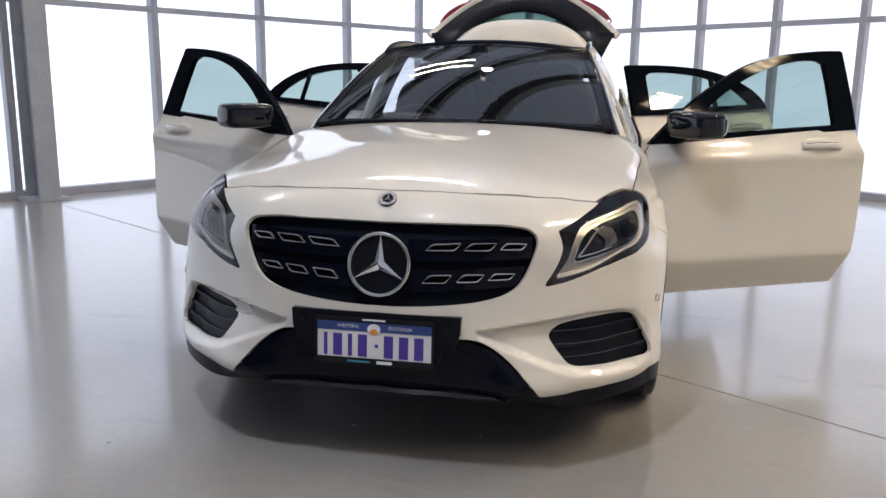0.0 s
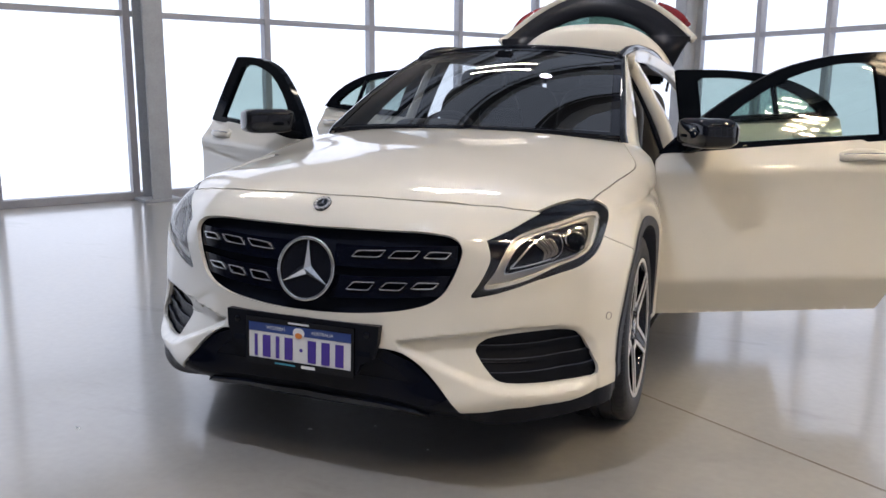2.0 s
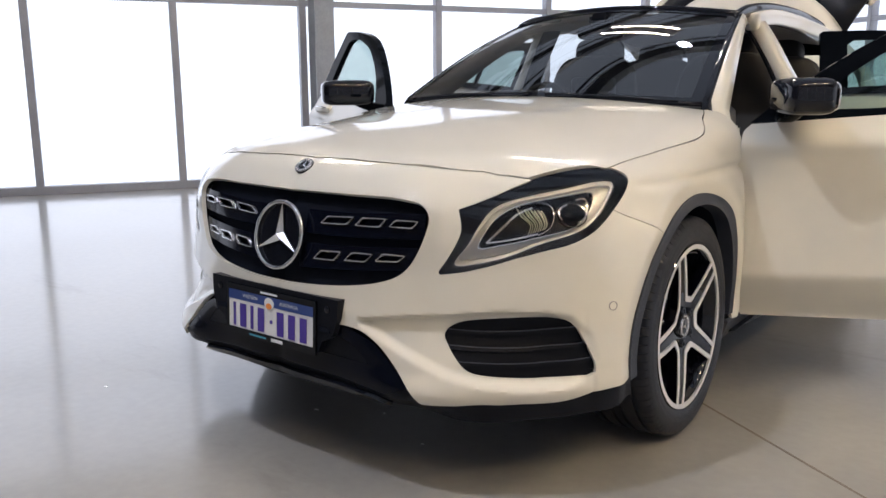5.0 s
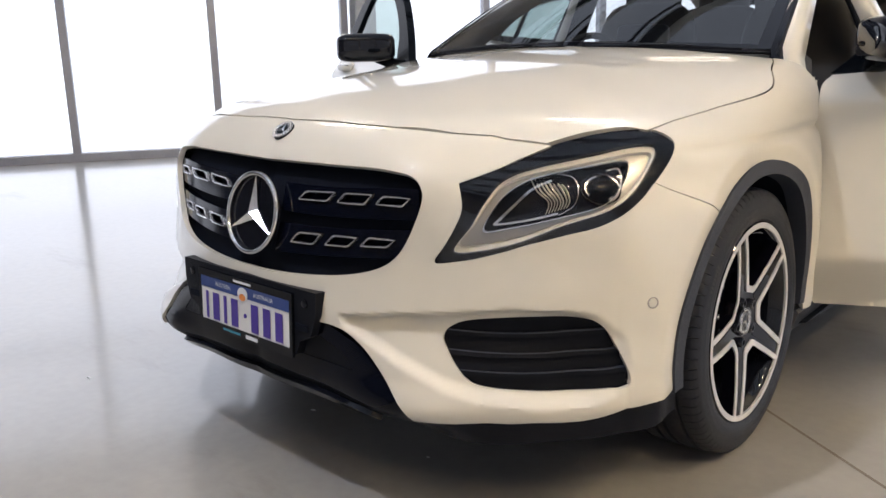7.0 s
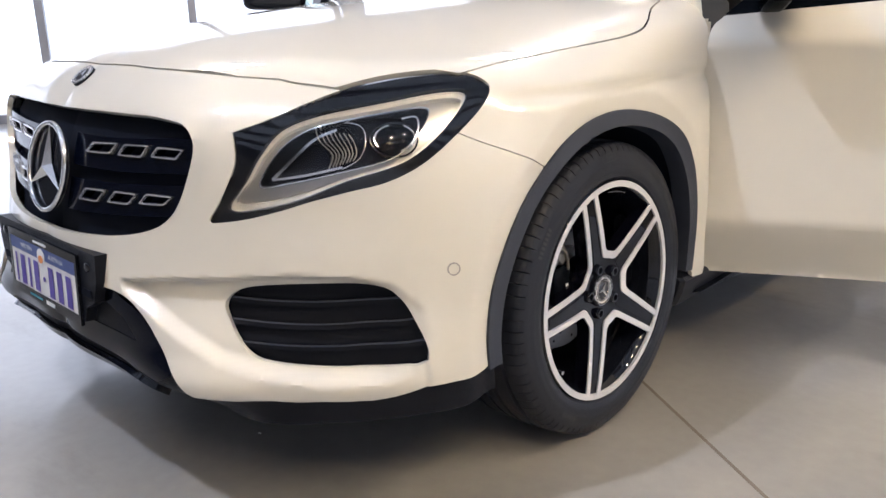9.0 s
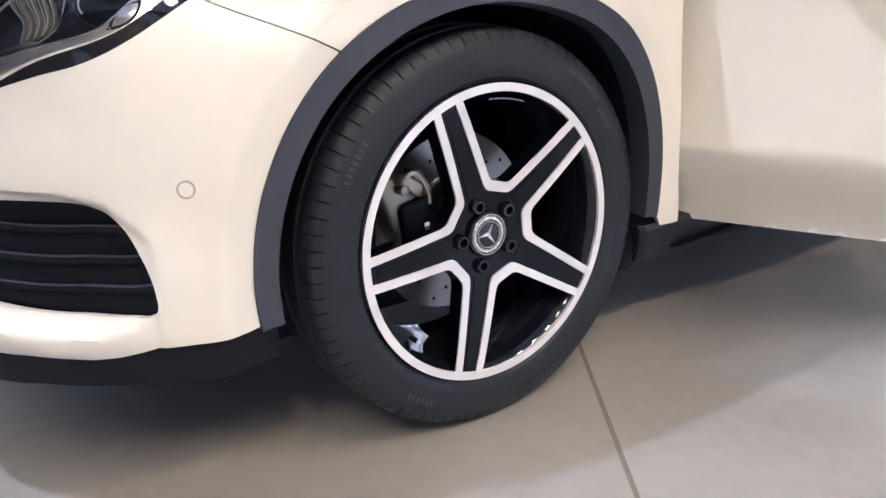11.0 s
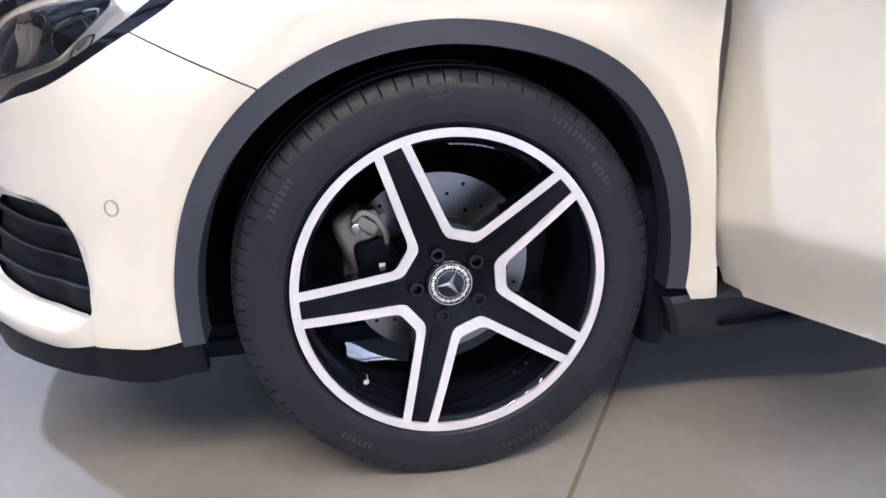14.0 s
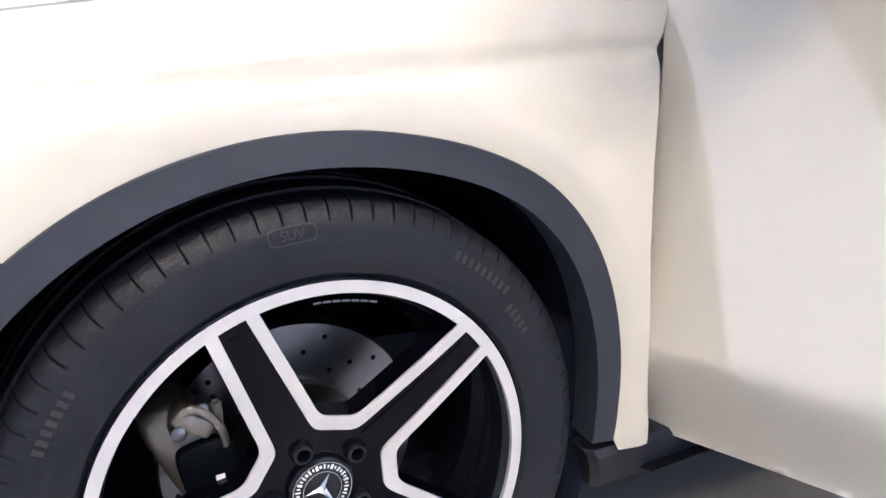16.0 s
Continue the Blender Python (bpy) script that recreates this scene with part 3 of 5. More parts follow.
GRILLE = whole(np.concatenate([[(0, .407)], curve_points([(.05, .407), (.223, .401), (.40, .384), (.487, .368), (.531, .354), (.554, .326), (.553, .291), (.520, .217),
                               (.484, .171), (.430, .143), (.335, .124), (.190, .112), (.05, .106)], 5), [(0, .106)]]))
HOODLINE = [(0, .548), (.10, .548), (.218, .541), (.335, .523), (.451, .503), (.623, .472), (.728, .456), (.767, .441), (.852, .418)]
SEAM = [(1.055, .313), (1.078, .305), (1.132, .281), (1.195, .253), (1.262, .224)]
HOODSIDE = curve_points([(1.10, .422), (1.142, .429), (1.262, .449), (1.46, .462), (1.66, .468), (1.745, .478), (1.800, .500), (1.845, .526), (1.893, .549), (1.98, .578), (2.07, .612)], 5)
arch_front = [arch_point(d, 0.426) for d in range(-40, -99, -4)]
INTAKE = curve_points([(.538, -.176), (.500, -.132), (.465, -.089), (.432, -.055), (.400, -.030), (.360, -.008), (.320, .001), (.285, .003)], 4)

bumper_half = np.concatenate([[(0, .546)], np.array(HOODLINE[1:]) - (0, .0025), [(.95, .38), (1.04, .32)], SEAM[1:-1], [(1.256, .2265), arch_point(-38.5, .426)], arch_front,
                              [(1.098, -.141), (1.085, -.141), (1.03, -.139), (.98, -.142), (.922, -.158), (.854, -.171), (.74, -.182), (.62, -.178)],
                              INTAKE, [(0, .003)]])
gap = strip(SEAM, 0.0022)
TOW = curve_points([(-.618, .052), (-.612, .060), (-.535, .066), (-.527, .060), (-.530, .016), (-.537, .008), (-.612, .004), (-.620, .010)], 3, True)
mapped("front_bumper", whole(bumper_half), on_skin(), paint, car, "pearl white bumper skin",
       holes=[LAMP, mirror2(LAMP), FOG, mirror2(FOG), GRILLE, gap, mirror2(gap), TOW], step=0.0068, depth=0.014)
tow_mid = TOW.mean(0)
mapped("towing_cover", tow_mid + (TOW - tow_mid) * .955, on_skin(-0.0008), paint, car, "pearl white towing eye cover", step=0.012, depth=0.01)
for sx in (1, -1):
    o = (lambda q: q) if sx > 0 else mirror2
    mapped("parking_sensor", o(circle(1.040, .066, .0095, 24)), on_skin(0.0015), paint, car, "round parking sensor", step=.01, depth=.004)
    mapped("sensor_ring", o(circle(1.040, .066, .0120, 24)), on_skin(0.0025), headlining, car, holes=[o(circle(1.040, .066, .0098, 24))], step=.01, depth=.004)
fender_out = np.concatenate([SEAM[::-1], HOODSIDE, [(2.085, .600), (2.080, .53), (2.045, .48), (2.010, .41), (1.988, .32), (1.976, .23), (1.976, .12), (1.990, -.01), (2.010, -.175), (1.965, -.178)],
                             [arch_point(d, .426) for d in range(96, -39, -3)]])
both("fender", fender_out, paint, car, "pearl white front wing", holes=[LAMP, gap, strip(HOODSIDE, 0.003)], step=0.0075, depth=0.014)
# Dark sheet added behind the front panels so their gaps read as shade.
both("gap_backing", [(0, -.17), (.5, -.17), (1.05, -.13), (1.06, .0), (1.16, .2), (1.3, .3), (1.5, .34), (1.7, .33), (1.85, .24), (1.97, .0), (1.98, -.17), (2.0, -.17), (1.97, .2), (2.03, .45), (2.06, .5), (1.9, .46), (1.2, .40), (.85, .39), (.5, .42), (0, .45)],
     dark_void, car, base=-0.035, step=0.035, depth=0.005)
# black lower apron
apron = whole(np.concatenate([[(0, -.02)], [(.30, -.01), (.40, -.05), (.50, -.14), (.56, -.168), (.74, -.176), (.92, -.152), (.985, -.136), (1.09, -.134), (1.135, -.140), (1.140, -.202), (1.10, -.204), (.98, -.206), (.80, -.214), (.62, -.240), (0, -.245)]]))


def apron_skin(v, off):
    """Follows the skin, then drops straight down along the flanks."""
    fall = np.maximum(-.150 - v[:, 1], 0) * sstep(.50, .80, np.abs(v[:, 0]))
    p = skin(v[:, 0], v[:, 1] + fall, -0.008 + off)
    p[:, 2] -= fall * 1.0
    return p


mapped("lower_apron", apron, apron_skin, black_plastic, car, "black plastic lower apron", step=0.016, depth=0.02)
mapped("centre_intake", whole([(0, .0), (.30, .0), (.40, -.04), (.50, -.13), (.44, -.17), (0, -.165)]), on_skin(-0.006), grille_black, car, "gloss black centre intake",
       holes=[whole([(0, -.035), (.28, -.035), (.34, -.06), (.38, -.10), (0, -.10)])], step=0.014, depth=0.05)
for b0, b1, w in ((-.212, -.190, .40),):
    mapped("skid_bar", whole([(0, b1), (w, b1), (w + .05, b0), (0, b0)]), on_skin(0.006), black_gloss, car, "gloss black lower skid bar", step=0.016, depth=0.035)


# bonnet: laid from above
def on_top(base=0.0):
    def go(v, off):
        x, y = v[:, 0], v[:, 1]
        lo, hi = np.full(len(x), .6), np.full(len(x), 1.25)
        for _ in range(34):
            m = (lo + hi) / 2
            out = f_body(x, y, m) > 0
            hi, lo = np.where(out, m, hi), np.where(out, lo, m)
        p = np.stack([x, y, lo], -1)
        if base + off:
            e = 1e-3
            n = np.stack([f_body(*(p + np.eye(3)[i] * e).T) - f_body(*(p - np.eye(3)[i] * e).T) for i in range(3)], -1)
            p = p + n / np.linalg.norm(n, axis=-1, keepdims=True) * (base + off)
        return p
    return go


front3d = skin(np.array([p[0] for p in HOODLINE]), np.array([p[1] for p in HOODLINE]))
lamp_top = skin(np.array([.903, .997, 1.076]), np.array([.427, .440, .442]))
side3d = skin(HOODSIDE[4:, 0], HOODSIDE[4:, 1])
hood_half = np.concatenate([front3d[:, :2] + (0, .0025), lamp_top[:, :2] + (-.003, .003), side3d[:-3, :2] - (.0025, 0), [(.72, 1.36), (.60, 1.325), (.4, 1.295), (.2, 1.28), (0, 1.275)]])
mapped("bonnet", whole(hood_half), on_top(), paint, car, "pearl white bonnet", step=0.018, depth=0.012)
mapped("bonnet_liner", whole([(0, .2), (.5, .25), (.70, .55), (.74, 1.1), (.66, 1.4), (0, 1.4)]), on_top(-0.03), dark_void, car, step=0.06, depth=0.005)

# wheel arch trim
trim = np.concatenate([[arch_point(d, .4285) for d in range(-97, 98, 2)], [arch_point(d, .391) for d in range(97, -98, -2)]])
both("arch_trim", trim, grey_trim, car, "charcoal plastic wheel arch trim", base=0.006, step=0.014, depth=0.05)
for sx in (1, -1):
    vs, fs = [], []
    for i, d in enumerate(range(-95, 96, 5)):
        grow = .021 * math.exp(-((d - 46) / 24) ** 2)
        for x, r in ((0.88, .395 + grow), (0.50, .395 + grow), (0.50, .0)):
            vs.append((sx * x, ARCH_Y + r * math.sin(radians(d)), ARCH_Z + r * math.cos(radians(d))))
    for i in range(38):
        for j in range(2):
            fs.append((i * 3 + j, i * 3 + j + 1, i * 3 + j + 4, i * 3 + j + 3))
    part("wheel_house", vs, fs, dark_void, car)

# grille
grille = thing("grille", "", "")
grille.parent = car
tagged(grille, "gloss black grille with bright framed slats")
mapped("grille_back", GRILLE, on_skin(-0.040), grille_black, grille, "gloss black backing", step=0.02, depth=0.02)
RECTS = [[(.166, .304), (.195, .329), (.300, .328), (.274, .302)], [(.305, .300), (.333, .325), (.421, .318), (.396, .293)], [(.428, .294), (.451, .314), (.524, .306), (.503, .286)],
         [(.155, .190), (.184, .220), (.264, .221), (.239, .190)], [(.276, .193), (.304, .221), (.378, .218), (.352, .192)], [(.385, .196), (.411, .220), (.484, .214), (.460, .195)]]


def soft_rect(q, k):
    """Round the corners of a four-sided outline; k scales it about its middle."""
    q = np.array(q, float)
    c = q.mean(0)
    q = c + (q - c) * k
    out = []
    for i in range(4):
        a, b, d = q[i - 1], q[i], q[(i + 1) % 4]
        out += [b + (a - b) * .10, b + (a - b) * .03 + (d - b) * .03, b + (d - b) * .10]
    return np.array(out)


def inset(q, d):
    q = np.array(q, float)
    c = q.mean(0)
    w, h = np.ptp(q[:, 0]), np.ptp(q[:, 1])
    return c + (q - c) * (1 - 2 * d / w, 1 - 2 * d / h)


for sx in (1, -1):
    o = (lambda q: q) if sx > 0 else mirror2
    for row, (lo, hi) in enumerate((([(.10, .272), (.54, .258)], [(.10, .350), (.545, .328)]), ([(.09, .160), (.49, .172)], [(.10, .240), (.52, .236)]))):
        slat = mapped("slat", o([*lo, *hi[::-1]]), on_skin(-0.016), grille_black, grille, "gloss black grille slat", holes=[o(inset(soft_rect(r, 1), .006)) for r in RECTS[row * 3:row * 3 + 3]], step=0.018, depth=0.022)
        for r in RECTS[row * 3:row * 3 + 3]:
            q = soft_rect(r, 1)
            mapped("slat_frame", o(q), on_skin(-0.010), bright_trim, slat, "bright slat frame", holes=[o(inset(q, .0036))], step=0.008, depth=0.006)
tilt = Matrix.Translation((0, -.030, .674)) @ Matrix.Rotation(radians(-13), 4, "X")
emblem = thing("emblem", "", "")
emblem.parent = car
tagged(emblem, "large bright ring emblem on the grille")
sweep("emblem_ring", [tilt @ Vector((.097 * math.sin(2 * math.pi * i / 64), 0, .097 * math.cos(2 * math.pi * i / 64))) for i in range(64)], .011, .012, chrome, emblem, up=(0, 1, 0), closed=True, e=.7)
star_arms(emblem, .094, .017, .016, lambda x, z, d: tilt @ Vector((x, -d + .004, z)), chrome)
lathe("emblem_back", [(-.004, .097), (.0, .096), (.0, .0)], black_gloss, emblem, n=48, m=tilt @ Matrix.Rotation(radians(-90), 4, "Z") @ Matrix.Translation((-.006, 0, 0)))
bt = Matrix.Translation((0, .080, .8655)) @ Matrix.Rotation(radians(-52), 4, "X")
badge = lathe("badge", [(-.004, .030), (.002, .029), (.004, .027), (.004, .0)], black_gloss, car, "small round black and bright badge", n=40, m=bt @ Matrix.Rotation(radians(-90), 4, "Z"))
for r in (.029, .019):
    sweep("badge_ring", [bt @ Vector((r * math.sin(2 * math.pi * i / 40), -.004, r * math.cos(2 * math.pi * i / 40))) for i in range(40)], .002, .002, chrome, badge, up=(0, 1, 0), closed=True)
for k in range(20):
    q = radians(18 * k)
    bar("badge_mark", .004, .005, ink_white, badge, lambda x, z, q=q: bt @ Vector(((.024 + z) * math.sin(q + x / .024), -.0048, (.024 + z) * math.cos(q + x / .024))))
star_arms(badge, .018, .0035, .003, lambda x, z, d: bt @ Vector((x, -d - .004, z)), chrome)

# number plate in its holder; its characters stand as bars
holder = thing("plate_holder", "", "")
holder.parent = car
tagged(holder, "black plastic holder with a blue and white number plate")
pm = Matrix.Translation((-.006, -.078, .449)) @ Matrix.Rotation(radians(-3), 4, "X")
flat = lambda y: (lambda v, off: np.array([pm @ Vector((p[0], y - off, p[1])) for p in v]))
mapped("holder_plate", [(-.275, .076), (.275, .076), (.272, .02), (.255, -.03), (.215, -.05), (.20, -.085), (-.20, -.085), (-.215, -.05), (-.255, -.03), (-.272, .02)], flat(.012), black_plastic, holder, "black plastic holder", step=.05, depth=.035)
mapped("plate_frame", [(-.196, .062), (.196, .062), (.196, -.094), (-.196, -.094)], flat(.004), black_gloss, holder, "black plate frame", holes=[[(-.186, .044), (.186, .044), (.186, -.072), (-.186, -.072)]], step=.05, depth=.008)
plate = mapped("plate", [(-.187, .045), (.187, .045), (.187, -.073), (-.187, -.073)], flat(.006), plate_white, holder, "white number plate", step=.05, depth=.003)
put = lambda cx, cz, y: (lambda x, z: pm @ Vector((cx + x, y, cz + z)))
bar("plate_band", .374, .030, plate_blue, plate, put(0, .030, .0045))
lettering("plate_word", "WESTERN", .0155, ink_white, plate, put(-.085, .030, .0035))
lettering("plate_word", "AUSTRALIA", .0155, ink_white, plate, put(.085, .030, .0035))
mapped("plate_crest", circle(0, .024, .021, 24, .017), flat(.0035), ink_white, plate, step=.02, depth=.001)
mapped("plate_crest", circle(0, .016, .013, 24, .009), flat(.0025), ink_orange, plate, step=.02, depth=.001)
x = -.165
for w_ in (.012, .030, .014, .030, None, .030, .030, .030):
    if w_ is None:
        mapped("plate_bar", circle(x + .012, -.030, .006, 16), flat(.0035), ink_blue, plate, step=.02, depth=.001)
        x += .036
        continue
    bar("plate_bar", w_, .072, ink_blue, plate, put(x + w_ / 2, -.031, .0045))
    x += w_ + .019
bar("frame_mark", .050, .010, ink_white, holder, put(.035, -.083, .003))
bar("frame_mark", .075, .006, ink_teal, holder, put(-.05, -.083, .003))
bar("frame_mark", .075, .006, ink_white, holder, put(0, .053, .003))
for sx in (-1, 1):
    lathe("holder_screw", [(.0, .011), (.004, .010), (.005, .006), (.005, .0)], black_gloss, holder, n=16, m=pm @ Matrix.Translation((sx * .235, .013, .045)) @ Matrix.Rotation(radians(-90), 4, "Z"))
    box("holder_slot", (sx * .225 - .022, .009, -.022), (sx * .225 + .022, .012, -.006), dark_void, holder, m=pm)

# headlamps
DRL_OUT = curve_points([(.623, .189), (.661, .241), (.693, .293), (.740, .344), (.819, .369), (.953, .386), (1.064, .398), (1.124, .390), (1.095, .350), (1.020, .291),
                        (.956, .258), (.861, .236), (.769, .205), (.685, .189)], 4, True)
DRL_IN = curve_points([(.690, .232), (.711, .277), (.750, .318), (.814, .346), (.944, .363), (1.030, .366), (1.018, .330), (.975, .288), (.932, .266), (.839, .250), (.746, .236)], 4, True)
for sx in (1, -1):
    o = (lambda q: q) if sx > 0 else mirror2
    lamp = thing("headlamp", "", "")
    lamp.parent = car
    tagged(lamp, "clear glass headlamp with a pale light guide")
    mapped("housing", o(LAMP), on_skin(-0.055), black_gloss, lamp, "gloss black housing", step=0.02, depth=0.03)
    mapped("bezel", o(LAMP), on_skin(-0.006), black_gloss, lamp, "gloss black bezel", holes=[o(DRL_OUT)], step=0.012, depth=0.03)
    mapped("light_guide", o(DRL_OUT), on_skin(-0.018), lamp_white, lamp, "pale light guide", holes=[o(inset(DRL_OUT, .0125))], step=0.010, depth=0.012)
    mapped("guide_bowl", o(inset(DRL_OUT, .0125)), on_skin(-0.028), lamp_silver, lamp, "dull silver inner bowl", holes=[o(DRL_IN)], step=0.012, depth=0.02)
    mapped("lens", o(LAMP), on_skin(-0.002), lamp_glass, lamp, "clear polycarbonate lens", step=0.014, depth=0.004).visible_shadow = False
    mapped("guide_edge", o(DRL_IN), on_skin(-0.012), chrome, lamp, "bright inner edge", holes=[o(inset(DRL_IN, .0035))], step=.008, depth=.03)
    mapped("guide_edge", o(DRL_OUT), on_skin(-0.012), chrome, lamp, "bright outer edge", holes=[o(inset(DRL_OUT, .003))], step=.008, depth=.01)
    blade = strip(curve_points([(.712, .246), (.755, .285), (.800, .322), (.845, .340)], 5), .006)
    mapped("reflector_blade", o(blade), on_skin(-0.022), chrome, lamp, "bright reflector blade", step=.006, depth=.02)
    mapped("reflector_blade", o(strip(curve_points([(.712, .246), (.78, .252), (.850, .262)], 5), .005)), on_skin(-0.022), chrome, lamp, "bright reflector blade", step=.006, depth=.02)
    for k in range(8):
        a0, a1 = .824 + .0066 * k, .800 + .0092 * k
        rib = curve_points([(a0, .262 + .0015 * k), (a0 + .008, .288), (a1 + .010, .315), (a1 + .003, .338 - .0012 * k)], 4)
        mapped("lens_rib", o(strip(rib, .0014)), on_skin(-0.020 - .0035 * (k % 2)), lamp_silver, lamp, "bright lens rib", step=.02, depth=.010)
    eye = curve_points([(.796, .345), (.850, .352), (.892, .342), (.898, .310), (.884, .276), (.850, .258)], 5)
    mapped("lens_rim", o(strip(eye, .0018)), on_skin(-0.018), chrome, lamp, "bright rim round the ribbed lens", step=.02, depth=.012)
    slot = curve_points([(.975, .350), (1.004, .352), (1.006, .330), (.985, .296), (.962, .284)], 5)
    mapped("signal_bar", o(strip(slot, .0034)), on_skin(-0.019), chrome, lamp, "bright signal bar", step=.02, depth=.010)
    mapped("projector", o(circle(.955, .312, .047, 40, .036)), on_skin(-0.034), black_satin, lamp, "dark round projector", step=.012, depth=.02)
    mapped("projector_ring", o(circle(.955, .312, .050, 40, .039)), on_skin(-0.028), black_gloss, lamp, holes=[o(circle(.955, .312, .046, 40, .035))], step=.01, depth=.012)
    arc = strip([(.955 + .040 * math.cos(radians(q)), .312 + .030 * math.sin(radians(q))) for q in range(-55, 60, 8)], .0025)
    mapped("projector_glint", o(arc), on_skin(-0.022), chrome, lamp, "bright crescent reflector", step=.006, depth=.01)
    arc = strip([(.955 + .040 * math.cos(radians(q)), .312 + .030 * math.sin(radians(q))) for q in range(100, 215, 8)], .003)
    mapped("projector_glint", o(arc), on_skin(-0.024), chrome, lamp, "bright crescent reflector", step=.006, depth=.01)

# side intakes
for sx in (1, -1):
    o = (lambda q: q) if sx > 0 else mirror2
    fog = thing("side_intake", "", "")
    fog.parent = car
    tagged(fog, "black plastic side intake with three slats")
    mapped("backing", o(FOG), on_skin(-0.024), black_plastic, fog, step=0.012, depth=0.015)
    for b in (.006, -.034, -.074):
        line = curve_points([(.60, b), (.72, b - .006), (.85, b - .004), (.99, b + .008)], 6)
        s = strip(line, .010)
        slat = mapped("slat", o(s), on_skin(-0.013), black_plastic, fog, step=0.006, depth=0.012)
        # Highlight on each slat's top edge, laid on as a lighter grey strip.
        mapped("slat_highlight", o(strip(line + (0, .0045), .0028)), on_skin(-0.0115), grey_trim, slat, "lighter grey strip for the light caught along the slat edge", step=0.006, depth=0.003)

# ---- wheels
RIM_R, SPOKE_TURN = 0.2634, -20.5


def face_x(v, off, hub_in=0.030):
    r = np.hypot(v[:, 0], v[:, 1])
    return np.stack([0.112 - hub_in * (1 - np.minimum(r / RIM_R, 1)) ** 1.5 + off, v[:, 0], v[:, 1]], -1)


def window_outline(deg, grow=0.0):
    """Opening between two spokes, as y, z; deg from straight up. The spokes taper towards the ring."""
    ro = 0.2500 + grow * 0.25
    p, q = np.array((.0225, .0955)), np.array((.2500 * math.sin(radians(28.9)), .2500 * math.cos(radians(28.9))))
    d = (q - p) / np.linalg.norm(q - p)
    n = np.array((d[1], -d[0]))
    p = p + n * grow
    z0 = .0955 - grow * 1.25
    corner = p + d * ((z0 - p[1]) / d[1])
    b = float(corner @ d)
    top = corner + d * (-b + math.sqrt(b * b - float(corner @ corner) + ro * ro))
    lim = math.degrees(math.atan2(top[0], top[1]))
    pts = []
    for i in range(15):
        g = -lim + 2 * lim * i / 14
        pts.append((ro * math.sin(radians(g)), ro * math.cos(radians(g))))
    bend = [corner + d * .014 * (1 - t) ** 2 + np.array((-.009, 0)) * t ** 2 for t in np.linspace(0, 1, 6)]
    pts += [tuple(c) for c in bend] + [(-c[0], c[1]) for c in bend[::-1]]
    cd, sd = math.cos(radians(deg)), math.sin(radians(deg))
    return np.array([(x * cd + z * sd, -x * sd + z * cd) for x, z in pts])


def build_tyre(w):
    """Carcass with moulded sidewall steps, ring grooves and cut shoulder blocks."""
    prof = [(-.100, 0.2550), (-.114, 0.2765), (-.118, 0.3087), (-.112, 0.3370), (-.104, 0.3470), (-.098, 0.3500), (-.072, 0.3535), (-.070, 0.3470), (-.062, 0.3470), (-.060, 0.3545), (-.022, 0.3555), (-.020, 0.3480), (-.012, 0.3480), (-.010, 0.3560),
            (.010, 0.3560), (.012, 0.3480), (.020, 0.3480), (.022, 0.3555), (.060, 0.3545), (.062, 0.3470), (.070, 0.3470), (.072, 0.3535), (.088, 0.3522), (.098, 0.3500), (.106, 0.3460), (.1115, 0.3390), (.1145, 0.3306), (.1165, 0.3265), (.1175, 0.3191), (.1195, 0.3087), (.1205, 0.3006), (.1190, 0.2937), (.1200, 0.2891), (.117, 0.2797), (.1155, 0.2725), (.111, 0.2675), (.100, 0.2600)]
    angles = [2 * math.pi * (i + f) / 84 for i in range(84) for f in (0, .05, .5, .95)]
    n = len(angles)
    vs, fs = [], []
    for x, r in prof:
        shoulder = .074 < abs(x) < .113 and r > .338
        for j, q in enumerate(angles):
            cut = shoulder and j % 4 == 0
            k = r - (.0050 if cut else 0)
            vs.append((x - (math.copysign(.002, x) if cut and abs(x) > .10 else 0), k * math.sin(q), k * math.cos(q)))
    for i in range(len(prof) - 1):
        for j in range(n):
            k = (j + 1) % n
            fs.append((i * n + j, i * n + k, (i + 1) * n + k, (i + 1) * n + j))
    tyre = sharp(part("tyre", vs, fs, rubber, w, "black low-profile road tyre"), 30)
    lettering("tyre_mark", "SUV", .015, rubber_mark, tyre, lambda x, z: ring_place(x, z, -3, .322))
    edge = [(.026 * math.copysign(abs(math.cos(q)) ** .4, math.cos(q)), .0095 * math.copysign(abs(math.sin(q)) ** .4, math.sin(q))) for q in np.linspace(0, 2 * math.pi, 33)[:-1]]
    rim_, core = [ring_place(x, z, -3, .322) for x, z in edge], [ring_place(x * .95, z * .86, -3, .322) for x, z in edge]
    part("tyre_mark", rim_ + core, [(i, (i + 1) % 32, 32 + (i + 1) % 32, 32 + i) for i in range(32)], rubber_mark, tyre)
    for d, nn, r in ((33, 9, .317), (52, 5, .305), (-62, 7, .317), (150, 9, .317), (-150, 6, .310)):
        for i in range(nn):
            bar("tyre_mark", .006, .011, rubber_mark, tyre, lambda x, z, i=i, d=d, r=r: ring_place(x, z, d + i * 1.9, r))


